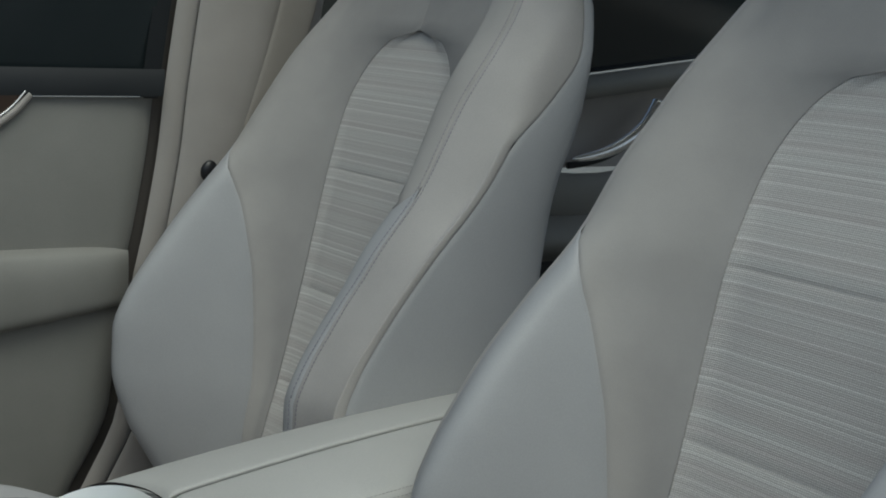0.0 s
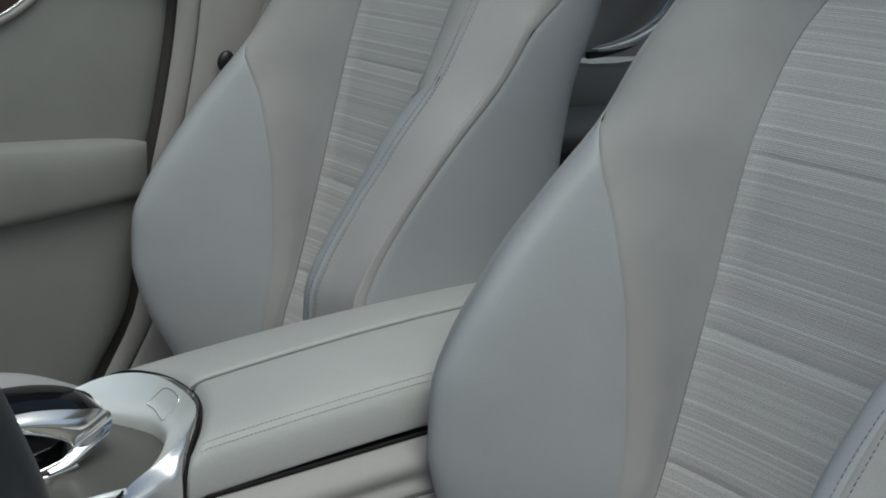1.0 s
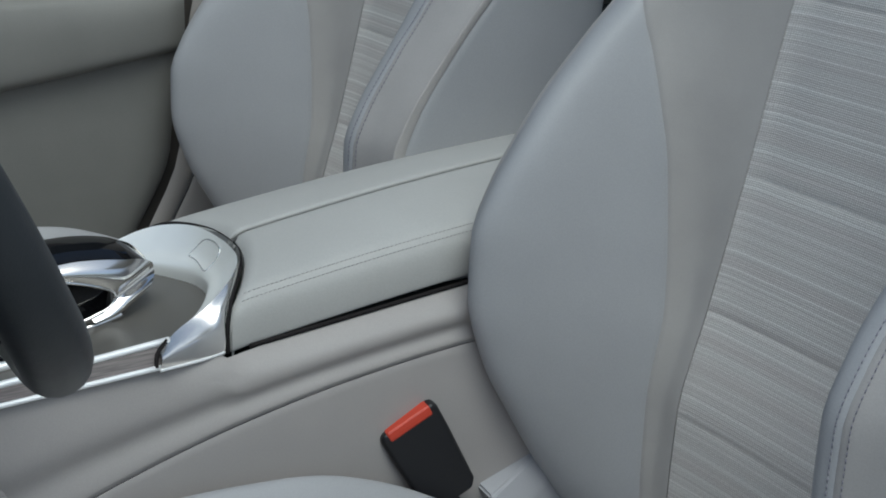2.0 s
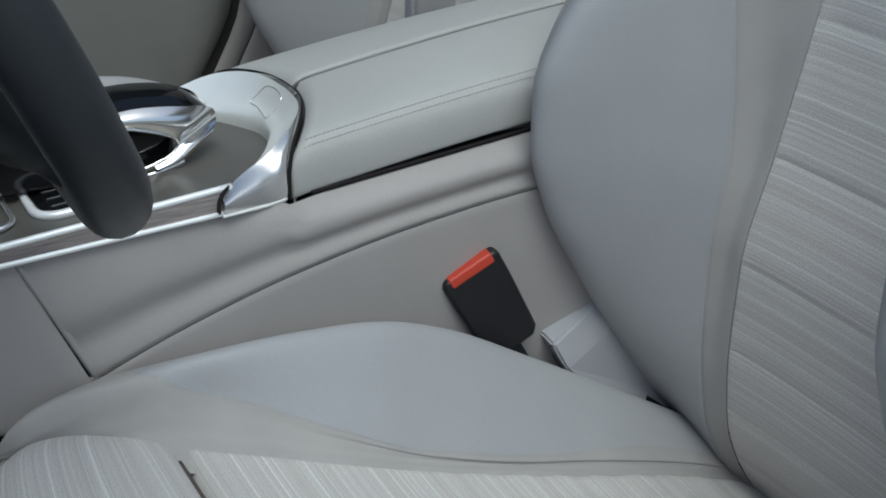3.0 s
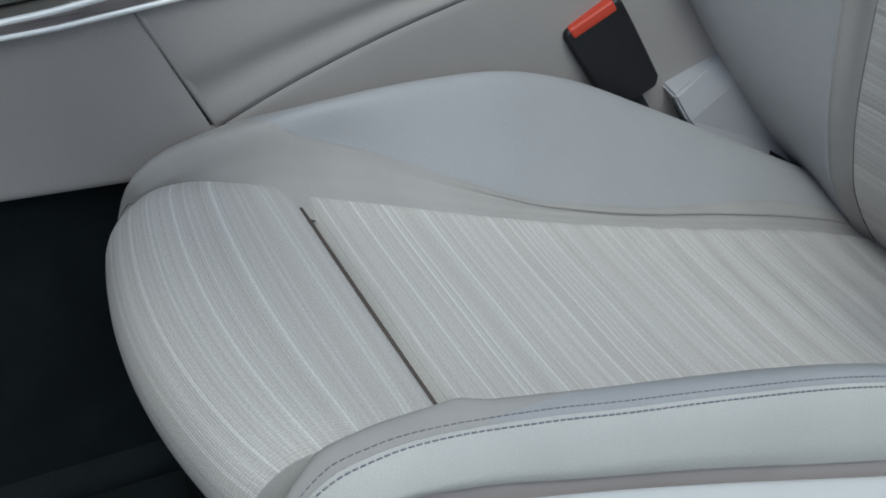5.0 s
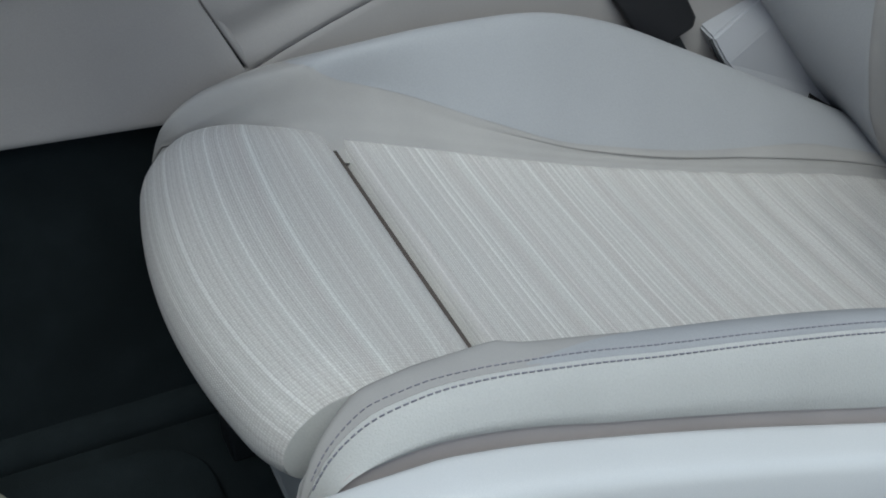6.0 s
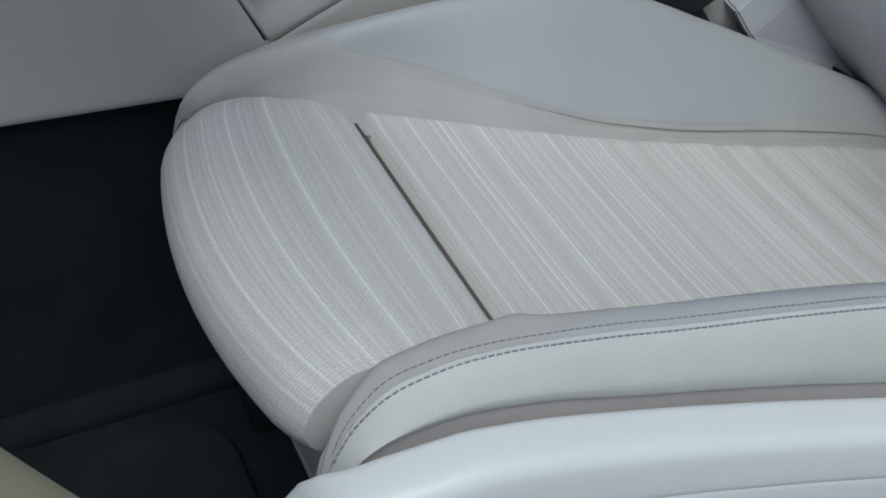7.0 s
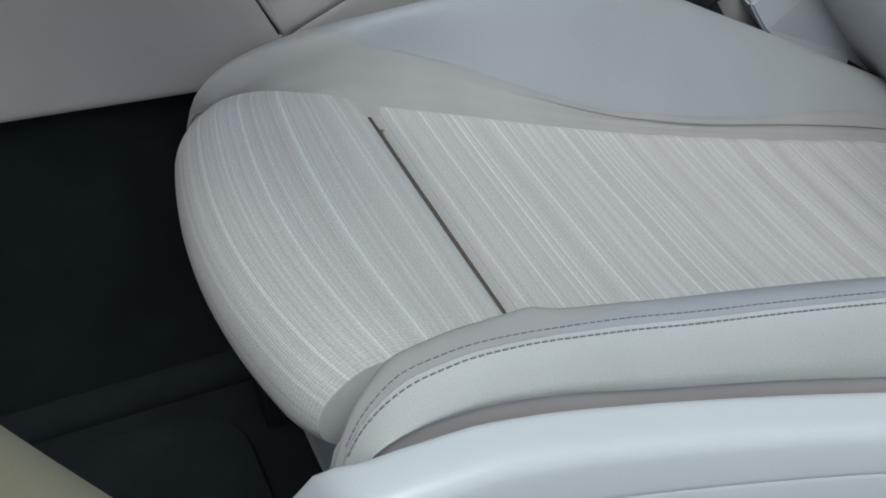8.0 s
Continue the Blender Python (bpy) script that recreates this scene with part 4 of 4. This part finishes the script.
# ---- shell of the car, and what lies outside ----
floor = block("floor", -.45, 1.14, -1.6, 1.45, -.05, 0, CARPET, None, .004)
tagged(floor, "black carpeted car floor", "floor", kind="structure")
mat = prism("floor_mat", rounded(-.27, .22, .44, 1.15, .06), .012, CARPET, None, Matrix.Translation((0, 0, .002)), .004)
tagged(mat, "black carpet floor mat in the footwell", "floor mat")
fire = block("wall_front", -.45, 1.14, 1.45, 1.52, -.05, .72, DARK, None, .004)
tagged(fire, "black bulkhead of the footwell", "bulkhead", kind="structure")
dash = prism("dashboard", [(.62, .62), (.68, .86), (1.45, .88), (1.45, .45), (.95, .42), (.75, .52)], 1.50, DARK, None, Matrix(((0, 0, 1, -.40), (1, 0, 0, .22), (0, 1, 0, 0), (0, 0, 0, 1))), .02)
tagged(dash, "black dashboard ahead of the seats", "dashboard")
# roof out of view, its front cut back so daylight reaches the seats
roof = prism("ceiling", rounded(-.40, 1.06, -1.2, -.36, .12), .05, HEADLINER, None, Matrix.Translation((0, 0, 1.24)), .02)
tagged(roof, "beige headliner of the unseen roof, cut short to let light in", "ceiling", kind="structure")
sill = prism("sill", [(-.45, -.05), (-.37, -.05), (-.37, .06), (-.40, .10), (-.45, .10)], 2.6, TRIM, None, Matrix(((1, 0, 0, 0), (0, 0, -1, 1.4), (0, 1, 0, 0), (0, 0, 0, 1))), .012)
tagged(sill, "pale trimmed door sill", "sill", kind="structure")
rear_wall = block("wall_rear", -.45, 1.14, -1.75, -1.6, -.05, .95, DARK, None, .01)
tagged(rear_wall, "dark rear bulkhead", "bulkhead", kind="structure")
bench = prism("rear_bench", [(-1.58, .12), (-.95, .12), (-.90, .36), (-1.25, .40), (-1.42, .90), (-1.58, .92)], 1.40, PILLAR, None, Matrix(((0, 0, 1, -.36), (1, 0, 0, 0), (0, 1, 0, 0), (0, 0, 0, 1))), .03)
tagged(bench, "beige rear bench seat", "rear seat")

# the open driver's door, of which only the soft near edge shows
dd = thing("driver_door", "open driver's door with a pale inner panel", "car door")
edge = smooth_line([(-.55, .640, .778), (-.55, .604, .715), (-.55, .574, .665), (-.55, .54, .603)], 30)
tube("door_edge", edge, .014, EDGE_TRIM, dd, 16, "pale padded edge")
block("door_panel", -1.25, -.56, .60, .68, .0, .70, PILLAR, dd, .012, "pale inner door panel")

bm = bmesh.new()
bmesh.ops.create_grid(bm, x_segments=40, y_segments=40, size=60)
ground = part("ground", bm, PAVING)
ground.location = (0, 0, -.33)
tagged(ground, "grey paving under and around the car", "ground", kind="structure")
